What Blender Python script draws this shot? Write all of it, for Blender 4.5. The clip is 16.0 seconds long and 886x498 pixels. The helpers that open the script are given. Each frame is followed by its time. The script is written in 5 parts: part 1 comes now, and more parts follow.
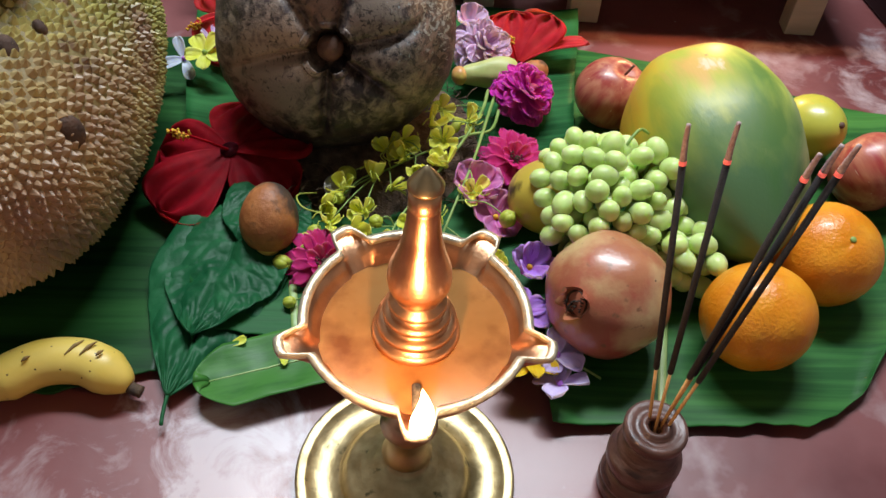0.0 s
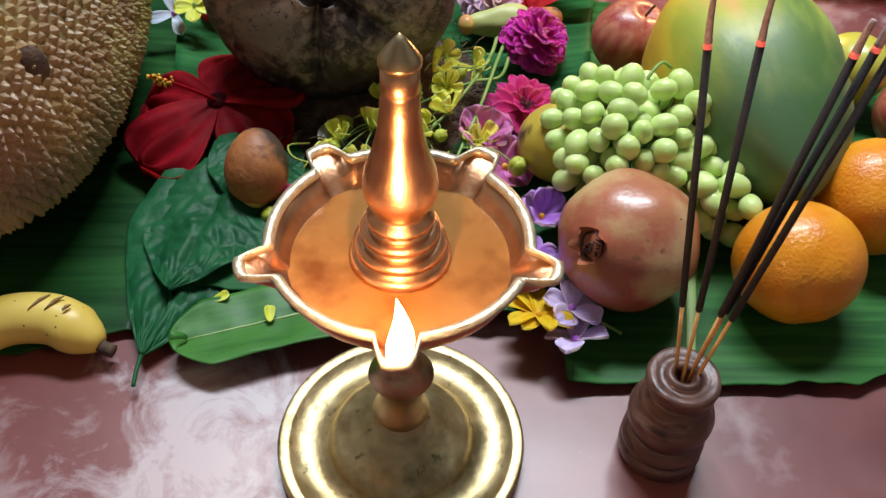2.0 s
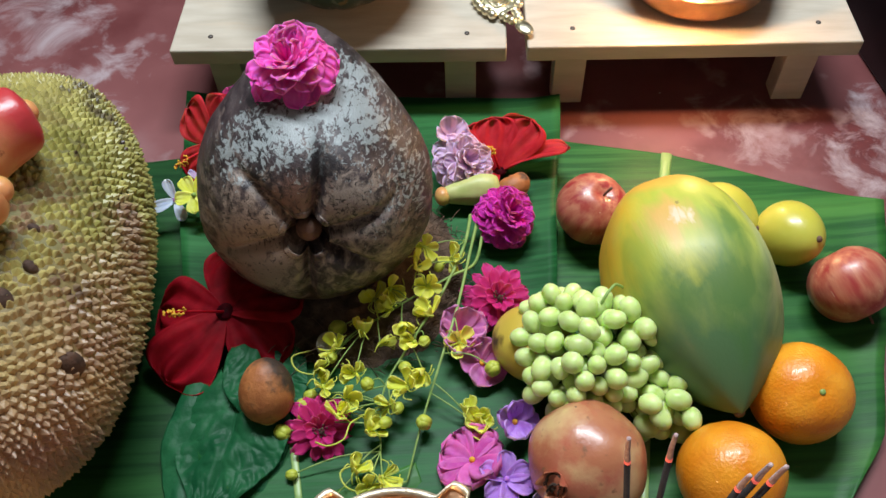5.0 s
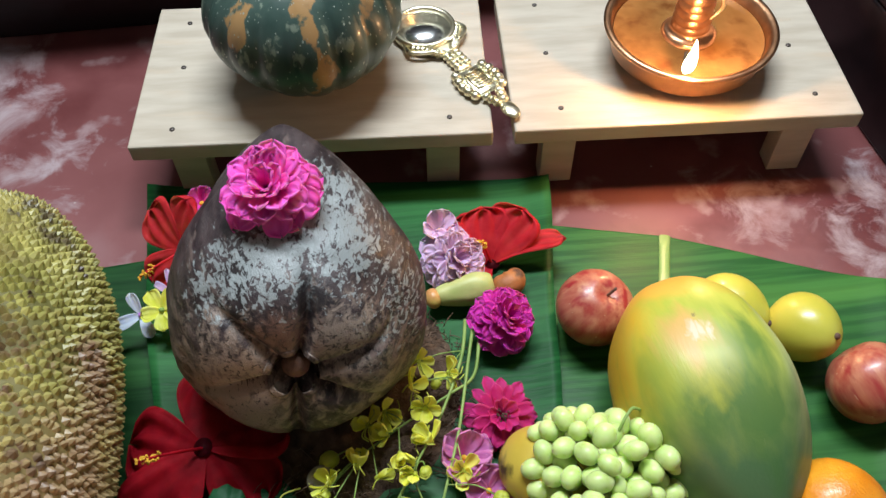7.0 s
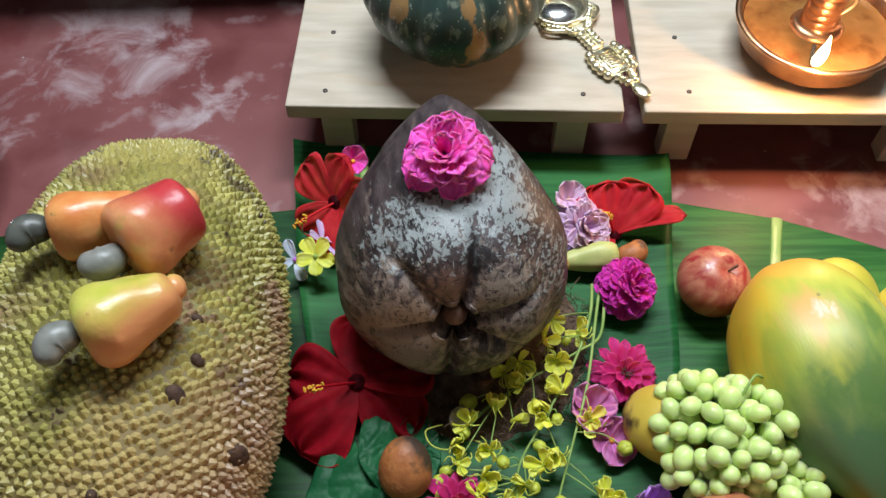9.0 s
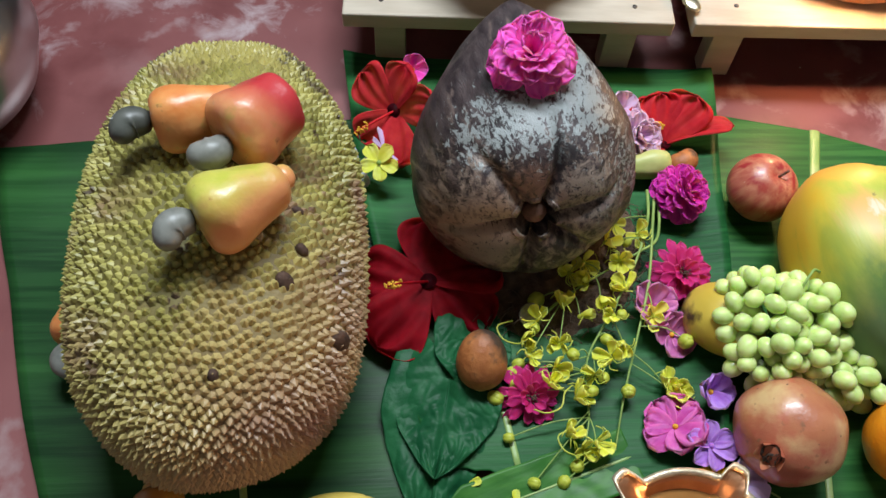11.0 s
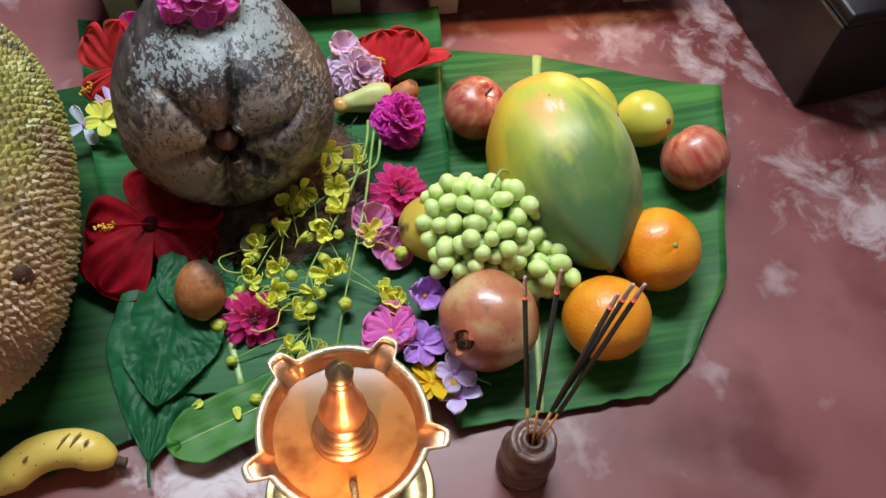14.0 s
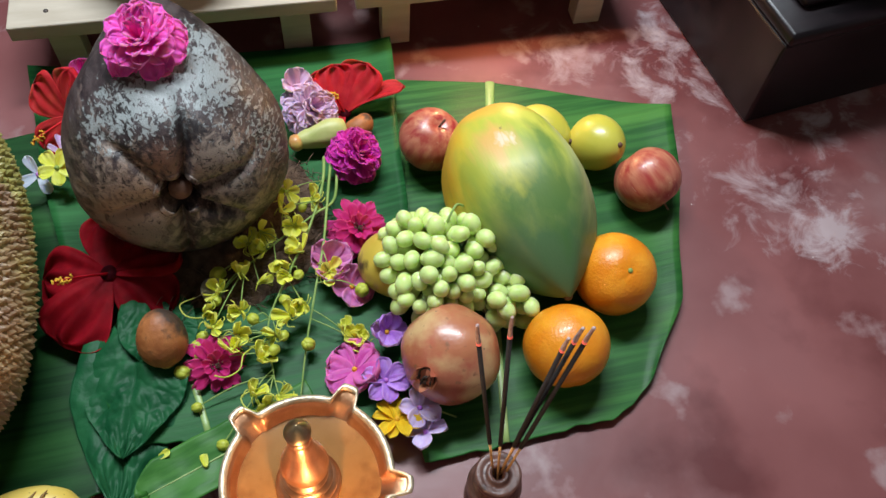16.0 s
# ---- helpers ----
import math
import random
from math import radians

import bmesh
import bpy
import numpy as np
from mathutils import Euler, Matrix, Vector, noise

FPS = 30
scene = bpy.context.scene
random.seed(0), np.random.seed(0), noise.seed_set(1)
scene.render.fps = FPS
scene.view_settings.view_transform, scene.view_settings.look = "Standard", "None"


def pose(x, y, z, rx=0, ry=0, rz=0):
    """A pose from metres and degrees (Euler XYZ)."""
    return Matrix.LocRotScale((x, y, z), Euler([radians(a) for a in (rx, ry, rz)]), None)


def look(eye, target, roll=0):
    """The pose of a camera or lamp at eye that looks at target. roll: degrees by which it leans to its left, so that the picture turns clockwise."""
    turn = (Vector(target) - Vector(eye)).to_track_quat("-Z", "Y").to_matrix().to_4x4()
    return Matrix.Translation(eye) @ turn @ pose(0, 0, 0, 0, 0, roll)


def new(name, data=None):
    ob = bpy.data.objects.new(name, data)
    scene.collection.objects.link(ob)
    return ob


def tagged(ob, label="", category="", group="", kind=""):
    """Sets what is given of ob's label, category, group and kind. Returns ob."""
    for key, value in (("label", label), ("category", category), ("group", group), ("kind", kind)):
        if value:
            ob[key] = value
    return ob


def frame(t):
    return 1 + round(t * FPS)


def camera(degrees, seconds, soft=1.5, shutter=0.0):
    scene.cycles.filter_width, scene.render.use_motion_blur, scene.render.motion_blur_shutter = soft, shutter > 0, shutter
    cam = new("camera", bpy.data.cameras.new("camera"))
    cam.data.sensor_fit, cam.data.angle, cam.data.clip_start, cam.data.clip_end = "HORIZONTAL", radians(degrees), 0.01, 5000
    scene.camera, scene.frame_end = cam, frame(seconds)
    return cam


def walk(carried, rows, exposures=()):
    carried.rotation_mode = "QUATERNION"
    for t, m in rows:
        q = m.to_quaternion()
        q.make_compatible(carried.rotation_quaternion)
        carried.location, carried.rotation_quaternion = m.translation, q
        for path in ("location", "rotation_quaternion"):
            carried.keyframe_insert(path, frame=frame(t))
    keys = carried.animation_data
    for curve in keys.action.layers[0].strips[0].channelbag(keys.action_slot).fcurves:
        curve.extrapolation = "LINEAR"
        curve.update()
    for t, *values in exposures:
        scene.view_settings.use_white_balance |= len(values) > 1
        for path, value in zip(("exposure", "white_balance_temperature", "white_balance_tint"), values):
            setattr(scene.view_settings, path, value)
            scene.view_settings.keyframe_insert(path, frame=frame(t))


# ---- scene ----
cam = camera(56.1, 16.0)
METRES, EYE, TILT, LEAN, TURN = 1.05, 0.483, -47.5, -2.6, 0.0
ROWS = [
    (0.0, 0.0, 0.0, 0.0, 0.0, 0.0, 0.0),
    (0.5, 0.0074, 0.0103, 0.0028, 0.16, -0.01, 0.3),
    (1.0, 0.0115, 0.0248, 0.0034, 0.69, 0.09, 0.46),
    (1.5, 0.0133, 0.0371, -0.0171, 1.35, 0.46, 0.56),
    (2.0, 0.0161, 0.0524, -0.0413, 2.0, 0.94, 0.74),
    (2.5, 0.0265, 0.0639, -0.0425, 2.58, 0.99, 1.2),
    (3.0, 0.0465, 0.0573, -0.0038, 3.2, -0.51, 1.83),
    (3.5, 0.046, -0.001, 0.0672, 3.92, -2.76, 1.77),
    (4.0, 0.0614, -0.0332, 0.1268, 4.05, -4.58, 2.24),
    (6.5, 0.0021, 0.0306, 0.2461, -1.54, -6.95, 6.25),
    (7.0, 0.0195, 0.045, 0.261, -1.27, -6.04, 6.26),
    (7.5, 0.0206, 0.0475, 0.2781, -0.7, -5.62, 5.86),
    (8.0, 0.0159, 0.0381, 0.284, 0.27, -6.03, 5.0),
    (8.5, -0.0192, 0.0096, 0.2842, 1.46, -7.07, 3.85),
    (9.0, -0.0618, -0.0122, 0.2764, 1.83, -8.47, 2.82),
    (11.5, -0.1572, -0.0602, 0.2297, -1.66, -12.8, 2.25),
    (12.0, -0.1243, -0.0773, 0.1912, -2.36, -12.9, 2.54),
    (12.5, -0.0897, -0.0991, 0.1767, -3.42, -12.76, 3.39),
    (13.0, -0.046, -0.1054, 0.1645, -4.67, -12.7, 4.64),
    (13.5, -0.0088, -0.1044, 0.1645, -6.03, -12.56, 6.07),
    (14.0, 0.0163, -0.0996, 0.1739, -7.06, -12.35, 7.35),
    (14.5, 0.0291, -0.0983, 0.1846, -7.95, -12.23, 8.21),
    (15.0, 0.0345, -0.0975, 0.1928, -8.77, -12.27, 8.79),
    (15.5, 0.0355, -0.1046, 0.1994, -9.22, -12.5, 9.28),
    (16.0, 0.0342, -0.1032, 0.2029, -9.36, -12.75, 9.61),
]
walk(cam, [(t, pose(0, 0, EYE, TILT, LEAN, TURN) @ pose(METRES * x, METRES * y, METRES * z, 90 + pitch, roll, yaw)) for t, x, y, z, yaw, pitch, roll in ROWS])

# ---- world, light, exposure ----
world = bpy.data.worlds.new("room_air")
scene.world = world
world.use_nodes = True
world.node_tree.nodes["Background"].inputs[0].default_value = (0.75, 0.82, 1.0, 1)
world.node_tree.nodes["Background"].inputs[1].default_value = 0.03

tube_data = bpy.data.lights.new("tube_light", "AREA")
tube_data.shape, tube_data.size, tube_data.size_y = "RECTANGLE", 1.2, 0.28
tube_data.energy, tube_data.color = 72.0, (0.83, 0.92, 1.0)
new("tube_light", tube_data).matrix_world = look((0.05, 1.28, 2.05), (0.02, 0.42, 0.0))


def flame_light(place, watts):
    data = bpy.data.lights.new("flame_light", "POINT")
    data.energy, data.color, data.shadow_soft_size = watts, (1.0, 0.55, 0.25), 0.006
    new("flame_light", data).location = place


flame_light((0.000, 0.178, 0.200), 0.70)
flame_light((0.277, 0.761, 0.156), 1.3)


# ---- materials ----
def material(name, stops, scale=20.0, rough=0.5, bump=0.15, bump_scale=None, metallic=0.0, coat=0.0, subsurface=0.0,
             detail=6.0, speck=None, stretch=(1, 1, 1), vary=0.0, island=0.0, sheen=0.0, rough_var=0.1, spec=0.5, patch=None):
    """Noise between colour stops, a broad second noise (patch: colour, scale, low, high), small specks
    (colour, scale, threshold) and fine relief."""
    m = bpy.data.materials.new(name)
    m.use_nodes = True
    nt = m.node_tree
    n, link = nt.nodes, nt.links.new
    b = n["Principled BSDF"]
    tc = n.new("ShaderNodeTexCoord")
    mp = n.new("ShaderNodeMapping")
    mp.inputs["Scale"].default_value = stretch
    link(tc.outputs["Object"], mp.inputs[0])
    nz = n.new("ShaderNodeTexNoise")
    nz.inputs["Scale"].default_value, nz.inputs["Detail"].default_value = scale, detail
    link(mp.outputs[0], nz.inputs["Vector"])
    ramp = n.new("ShaderNodeValToRGB")
    while len(ramp.color_ramp.elements) < len(stops):
        ramp.color_ramp.elements.new(0.5)
    for e, (p, c) in zip(ramp.color_ramp.elements, stops):
        e.position, e.color = p, (*c, 1)
    link(nz.outputs[0], ramp.inputs[0])
    col = ramp.outputs[0]

    def mix(fac, a, colour):
        mx = n.new("ShaderNodeMix")
        mx.data_type = "RGBA"
        link(fac, mx.inputs[0])
        link(a, mx.inputs[6])
        mx.inputs[7].default_value = (*colour, 1)
        return mx.outputs[2]

    def ranged(src, low, high):
        r = n.new("ShaderNodeMapRange")
        r.inputs[1].default_value, r.inputs[2].default_value = low, high
        link(src, r.inputs[0])
        return r.outputs[0]

    for colour, sc, low, high in (patch or []):
        pn = n.new("ShaderNodeTexNoise")
        pn.inputs["Scale"].default_value, pn.inputs["Detail"].default_value = sc, 8.0
        link(mp.outputs[0], pn.inputs["Vector"])
        col = mix(ranged(pn.outputs[0], low, high), col, colour)
    for colour, sc, size in (speck or []):
        vo = n.new("ShaderNodeTexVoronoi")
        vo.inputs["Scale"].default_value = sc
        link(mp.outputs[0], vo.inputs["Vector"])
        col = mix(ranged(vo.outputs["Distance"], size, size * 0.6), col, colour)
    if vary:
        oi, hs = n.new("ShaderNodeObjectInfo"), n.new("ShaderNodeHueSaturation")
        mr = n.new("ShaderNodeMapRange")
        mr.inputs[3].default_value, mr.inputs[4].default_value = 1 - vary, 1 + vary
        link(oi.outputs["Random"], mr.inputs[0])
        link(mr.outputs[0], hs.inputs["Value"])
        link(col, hs.inputs["Color"])
        col = hs.outputs[0]
    if island:
        ge, hs = n.new("ShaderNodeNewGeometry"), n.new("ShaderNodeHueSaturation")
        mr = n.new("ShaderNodeMapRange")
        mr.inputs[3].default_value, mr.inputs[4].default_value = 1 - island, 1 + island
        link(ge.outputs["Random Per Island"], mr.inputs[0])
        link(mr.outputs[0], hs.inputs["Value"])
        link(col, hs.inputs["Color"])
        col = hs.outputs[0]
    link(col, b.inputs["Base Color"])
    fine = n.new("ShaderNodeTexNoise")
    fine.inputs["Scale"].default_value, fine.inputs["Detail"].default_value = bump_scale or scale * 6, 5.0
    link(mp.outputs[0], fine.inputs["Vector"])
    if bump:
        bp = n.new("ShaderNodeBump")
        bp.inputs["Strength"].default_value, bp.inputs["Distance"].default_value = bump, 0.002
        link(fine.outputs[0], bp.inputs["Height"])
        link(bp.outputs[0], b.inputs["Normal"])
    rr = n.new("ShaderNodeMapRange")
    rr.inputs[3].default_value, rr.inputs[4].default_value = max(0.02, rough - rough_var), min(1, rough + rough_var)
    link(nz.outputs[0], rr.inputs[0])
    link(rr.outputs[0], b.inputs["Roughness"])
    b.inputs["Metallic"].default_value = metallic
    b.inputs["Coat Weight"].default_value = coat
    b.inputs["Coat Roughness"].default_value = 0.12
    b.inputs["Subsurface Weight"].default_value = subsurface
    b.inputs["Subsurface Radius"].default_value = (1.0, 0.7, 0.35)
    b.inputs["Subsurface Scale"].default_value = 0.006
    b.inputs["Sheen Weight"].default_value = sheen
    b.inputs["Specular IOR Level"].default_value = spec
    return m


def toned(m, bands):
    """Blend colours into m along a local direction: (colour, direction, low, high, wobble)."""
    nt = m.node_tree
    n, link = nt.nodes, nt.links.new
    b = n["Principled BSDF"]
    src = b.inputs["Base Color"].links[0].from_socket
    tc = n.new("ShaderNodeTexCoord")
    for colour, direction, low, high, wobble, *rest in bands:
        nz = n.new("ShaderNodeTexNoise")
        nz.inputs["Scale"].default_value, nz.inputs["Detail"].default_value = rest[0] if rest else 28.0, 9.0
        mp = n.new("ShaderNodeMapping")
        mp.inputs["Scale"].default_value = rest[1] if len(rest) > 1 else (1, 1, 1)
        link(tc.outputs["Object"], mp.inputs[0])
        link(mp.outputs[0], nz.inputs["Vector"])
        dot = n.new("ShaderNodeVectorMath")
        dot.operation = "DOT_PRODUCT"
        dot.inputs[1].default_value = direction
        link(tc.outputs["Object"], dot.inputs[0])
        add = n.new("ShaderNodeMath")
        add.operation = "MULTIPLY_ADD"
        link(nz.outputs[0], add.inputs[0])
        add.inputs[1].default_value = wobble
        link(dot.outputs["Value"], add.inputs[2])
        r = n.new("ShaderNodeMapRange")
        r.inputs[1].default_value, r.inputs[2].default_value = low + wobble / 2, high + wobble / 2
        link(add.outputs[0], r.inputs[0])
        mx = n.new("ShaderNodeMix")
        mx.data_type = "RGBA"
        link(r.outputs[0], mx.inputs[0])
        link(src, mx.inputs[6])
        mx.inputs[7].default_value = (*colour, 1)
        src = mx.outputs[2]
    link(src, b.inputs["Base Color"])
    return m


def stained(m, spots, core=0.20, stretch=(1, 1, 1), coarse=0.5, rim=-0.32):
    """Ragged-edged patches, worn stains and painted glare or shade alike: (colour, centre, radius, grain, and if need
    be core, edge).
    """
    nt = m.node_tree
    n, link = nt.nodes, nt.links.new
    b = n["Principled BSDF"]
    src = b.inputs["Base Color"].links[0].from_socket
    tc = n.new("ShaderNodeTexCoord")
    mp = n.new("ShaderNodeMapping")
    mp.inputs["Scale"].default_value = stretch
    link(tc.outputs["Object"], mp.inputs[0])
    for colour, centre, radius, grain, *own in spots:
        nz = n.new("ShaderNodeTexNoise")
        nz.inputs["Scale"].default_value, nz.inputs["Detail"].default_value, nz.inputs["Distortion"].default_value = grain, 9.0, 0.6
        nz.inputs["Roughness"].default_value = coarse
        link(mp.outputs[0], nz.inputs["Vector"])
        dist = n.new("ShaderNodeVectorMath")
        dist.operation = "DISTANCE"
        dist.inputs[1].default_value = centre
        link(tc.outputs["Object"], dist.inputs[0])
        near = n.new("ShaderNodeMapRange")
        near.inputs[1].default_value, near.inputs[2].default_value = radius, 0.0
        near.inputs[3].default_value, near.inputs[4].default_value = rim, own[0] if own else core
        link(dist.outputs["Value"], near.inputs[0])
        add = n.new("ShaderNodeMath")
        link(near.outputs[0], add.inputs[0])
        link(nz.outputs[0], add.inputs[1])
        r = n.new("ShaderNodeMapRange")
        r.inputs[1].default_value, r.inputs[2].default_value, r.inputs[4].default_value = 0.50, own[1] if own else 0.74, 0.8
        link(add.outputs[0], r.inputs[0])
        mx = n.new("ShaderNodeMix")
        mx.data_type = "RGBA"
        link(r.outputs[0], mx.inputs[0])
        link(src, mx.inputs[6])
        mx.inputs[7].default_value = (*colour, 1)
        src = mx.outputs[2]
    link(src, b.inputs["Base Color"])
    return m


def glow(name, colour, strength):
    m = bpy.data.materials.new(name)
    m.use_nodes = True
    b = m.node_tree.nodes["Principled BSDF"]
    b.inputs["Base Color"].default_value = (*colour, 1)
    b.inputs["Emission Color"].default_value = (*colour, 1)
    b.inputs["Emission Strength"].default_value = strength
    return m


def two(a, b, lo=0.35, hi=0.65):
    return [(lo, a), (hi, b)]


PALE = (0.42, 0.34, 0.35)
M_FLOOR = stained(material("red_oxide_floor", two((0.150, 0.044, 0.043), (0.225, 0.076, 0.074)), 5, 0.38, 0.10, 60, coat=0.06,
                           patch=[((0.33, 0.20, 0.20), 3.4, 0.56, 0.78), ((0.105, 0.022, 0.022), 6.5, 0.52, 0.66), ((0.30, 0.19, 0.19), 17, 0.60, 0.70)],
                           speck=[((0.5, 0.45, 0.42), 26, 0.03)], rough_var=0.12),
                  [(PALE, (0.52, 0.50, 0), 0.17, 18, 0.09, 0.72), (PALE, (0.57, 0.43, 0), 0.12, 24, 0.14, 0.66), (PALE, (0.46, 0.66, 0), 0.15, 22, 0.12, 0.70), (PALE, (0.62, 0.62, 0), 0.20, 24, 0.12, 0.68),
                   (PALE, (-0.46, 0.98, 0), 0.22, 14, 0.16, 0.72), (PALE, (-0.62, 0.80, 0), 0.22, 16, 0.16, 0.72), (PALE, (-0.34, 0.86, 0), 0.12, 22, 0.12, 0.70),
                   # lavender patch: worn cement with the tube light's glare painted in
                   ((0.50, 0.44, 0.47), (-0.11, 0.235, 0), 0.16, 22, 0.24, 0.68), (PALE, (-0.23, 0.20, 0), 0.16, 18, 0.14, 0.70),
                   (PALE, (0.36, 0.74, 0), 0.14, 18, 0.07, 0.72), (PALE, (0.50, 0.74, 0), 0.10, 20, 0.16, 0.70)], coarse=0.66, rim=-0.24)
M_WALL = material("lime_plaster", two((0.36, 0.35, 0.32), (0.44, 0.42, 0.38)), 6, 0.8, 0.2)
M_CEIL = material("ceiling_paint", two((0.45, 0.45, 0.44), (0.52, 0.52, 0.50)), 6, 0.85, 0.1)
M_DARKWOOD = material("dark_polished_wood", two((0.005, 0.003, 0.004), (0.014, 0.007, 0.009)), 8, 0.36, 0.08, 90, coat=0.08, stretch=(1, 6, 6), spec=0.28)
M_PINE = material("pale_wood", two((0.43, 0.365, 0.28), (0.53, 0.465, 0.37)), 14, 0.6, 0.12, 120, stretch=(1, 5, 5),
                  patch=[((0.50, 0.40, 0.29), 9, 0.58, 0.72)], speck=[((0.30, 0.22, 0.15), 30, 0.03)])
M_NAIL = material("iron_nail", two((0.05, 0.045, 0.04), (0.12, 0.1, 0.09)), 300, 0.5, 0.1, metallic=0.6)
M_BRASS = material("old_brass", two((0.42, 0.31, 0.17), (0.60, 0.46, 0.27)), 45, 0.36, 0.12, 300, metallic=1.0,
                   patch=[((0.22, 0.15, 0.07), 60, 0.58, 0.75)])
M_BRASS_FOOT = material("stained_brass", two((0.38, 0.28, 0.13), (0.58, 0.46, 0.25)), 70, 0.42, 0.15, 300, metallic=0.9,
                        patch=[((0.20, 0.15, 0.07), 38, 0.56, 0.70), ((0.10, 0.10, 0.05), 90, 0.62, 0.70)], rough_var=0.16)
M_BRASS_RIM = material("worn_brass_rim", two((0.46, 0.38, 0.26), (0.66, 0.57, 0.42)), 140, 0.40, 0.3, 500, metallic=0.7)
M_COPPER = material("copper_toned_brass", two((0.56, 0.28, 0.15), (0.72, 0.40, 0.22)), 60, 0.36, 0.12, 400, metallic=1.0)
M_GOLD = material("polished_cast_brass", two((0.80, 0.72, 0.47), (0.95, 0.90, 0.70)), 90, 0.30, 0.2, 500, metallic=1.0)
M_OIL = material("lamp_oil", two((0.22, 0.095, 0.026), (0.31, 0.145, 0.045)), 22, 0.10, 0.0, rough_var=0.04, spec=0.14,
                 patch=[((0.15, 0.050, 0.014), 40, 0.5, 0.7)])
M_MIRROR = material("mirror_glass", two((0.84, 0.86, 0.86), (0.93, 0.95, 0.95)), 60, 0.22, 0.05, metallic=1.0, rough_var=0.08)
M_STEEL = material("polished_steel", two((0.58, 0.57, 0.57), (0.68, 0.67, 0.67)), 20, 0.30, 0.02, metallic=1.0, rough_var=0.05)
M_FLAME = glow("flame", (1.0, 0.74, 0.40), 30.0)
M_EMBER = glow("ember", (1.0, 0.16, 0.12), 0.5)
M_WICK = material("charred_wick", two((0.02, 0.015, 0.01), (0.2, 0.15, 0.1)), 400, 0.9)
M_CLAY = material("dark_turned_stone", two((0.075, 0.034, 0.027), (0.160, 0.078, 0.060)), 60, 0.36, 0.25, 260, detail=9, stretch=(1, 1, 3),
                  patch=[((0.20, 0.135, 0.115), 45, 0.56, 0.72), ((0.040, 0.020, 0.018), 70, 0.56, 0.68)])
M_JOSS = material("black_incense_paste", two((0.012, 0.009, 0.009), (0.03, 0.024, 0.022)), 600, 0.85, 0.4, 1500)
M_ASH = material("incense_ash", two((0.42, 0.27, 0.26), (0.6, 0.45, 0.43)), 500, 0.95, 0.4, 1200)
M_BAMBOO = material("bamboo_stick", two((0.62, 0.32, 0.10), (0.78, 0.46, 0.18)), 200, 0.55, 0.1, 800)

M_LEAF = material("banana_leaf", two((0.015, 0.078, 0.017), (0.031, 0.128, 0.027), 0.40, 0.60), 60, 0.42, 0.12, 160, spec=0.16, stretch=(0.12, 2.6, 1),
                  patch=[((0.09, 0.26, 0.05), 4, 0.52, 0.75)], speck=[((0.16, 0.14, 0.03), 60, 0.03)])
M_LEAF_MID = material("blue_green_banana_leaf", two((0.010, 0.068, 0.018), (0.019, 0.108, 0.030), 0.40, 0.60), 60, 0.42, 0.12, 160, spec=0.10, stretch=(0.12, 2.6, 1),
                      patch=[((0.045, 0.18, 0.055), 4, 0.52, 0.75)])
# deep green, darkened further to hold the jackfruit's shade in the colour
M_LEAF_SHADED = material("banana_leaf_shaded_green", two((0.006, 0.036, 0.009), (0.013, 0.062, 0.015), 0.40, 0.60), 60, 0.42, 0.12, 160, spec=0.16, stretch=(0.12, 2.6, 1),
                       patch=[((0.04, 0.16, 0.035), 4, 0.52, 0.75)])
M_LEAF_PIECE = material("fresh_leaf_end", two((0.030, 0.125, 0.020), (0.055, 0.180, 0.032), 0.40, 0.60), 60, 0.42, 0.10, 160, spec=0.2, stretch=(0.5, 2.0, 1))
M_RIB = material("leaf_midrib", two((0.22, 0.36, 0.10), (0.36, 0.46, 0.17)), 40, 0.4, 0.1)
M_BETEL = material("betel_leaf", two((0.007, 0.066, 0.024), (0.018, 0.110, 0.040)), 30, 0.46, 0.5, 120, spec=0.14)

M_JACK = toned(material("jackfruit_rind", two((0.13, 0.115, 0.026), (0.22, 0.18, 0.05)), 14, 0.6, 0.3, 300),
               [((0.24, 0.14, 0.07), (0.5, -1, -0.4), 0.02, 0.20, 0.14)])
M_SPIKE = stained(toned(material("jackfruit_spikes", two((0.27, 0.25, 0.062), (0.44, 0.395, 0.118)), 26, 0.42, 0.2, 500, island=0.13,
                         patch=[((0.24, 0.16, 0.075), 15, 0.54, 0.68), ((0.40, 0.34, 0.10), 9, 0.52, 0.66), ((0.08, 0.050, 0.030), 42, 0.65, 0.71)]),
                [((0.42, 0.285, 0.135), (0.55, -0.9, -0.3), 0.03, 0.18, 0.14, 12), ((0.28, 0.16, 0.11), (0.9, -0.35, 0.2), 0.10, 0.17, 0.20, 16)]),
                [((0.060, 0.032, 0.026), (0.085, 0.120, 0.055), 0.075, 40, 0.16, 0.66), ((0.070, 0.036, 0.030), (0.100, -0.060, 0.060), 0.060, 45, 0.14, 0.66),
                 ((0.16, 0.075, 0.060), (0.080, 0.010, 0.075), 0.085, 34, 0.16, 0.74), ((0.075, 0.045, 0.032), (-0.030, -0.100, 0.085), 0.040, 70, 0.10, 0.64),
                 ((0.055, 0.035, 0.030), (-0.060, 0.160, 0.060), 0.075, 60, 0.16, 0.62),
                 ((0.050, 0.030, 0.026), (0.070, 0.150, 0.055), 0.070, 60, 0.16, 0.62), ((0.30, 0.17, 0.125), (0.060, -0.020, 0.085), 0.090, 60, 0.10, 0.66),
                 ((0.46, 0.44, 0.36), (0.045, -0.045, 0.095), 0.045, 90, 0.06, 0.60)])
M_SCAR = material("dry_scar", two((0.035, 0.018, 0.012), (0.10, 0.05, 0.03)), 90, 0.8, 0.5, 400)
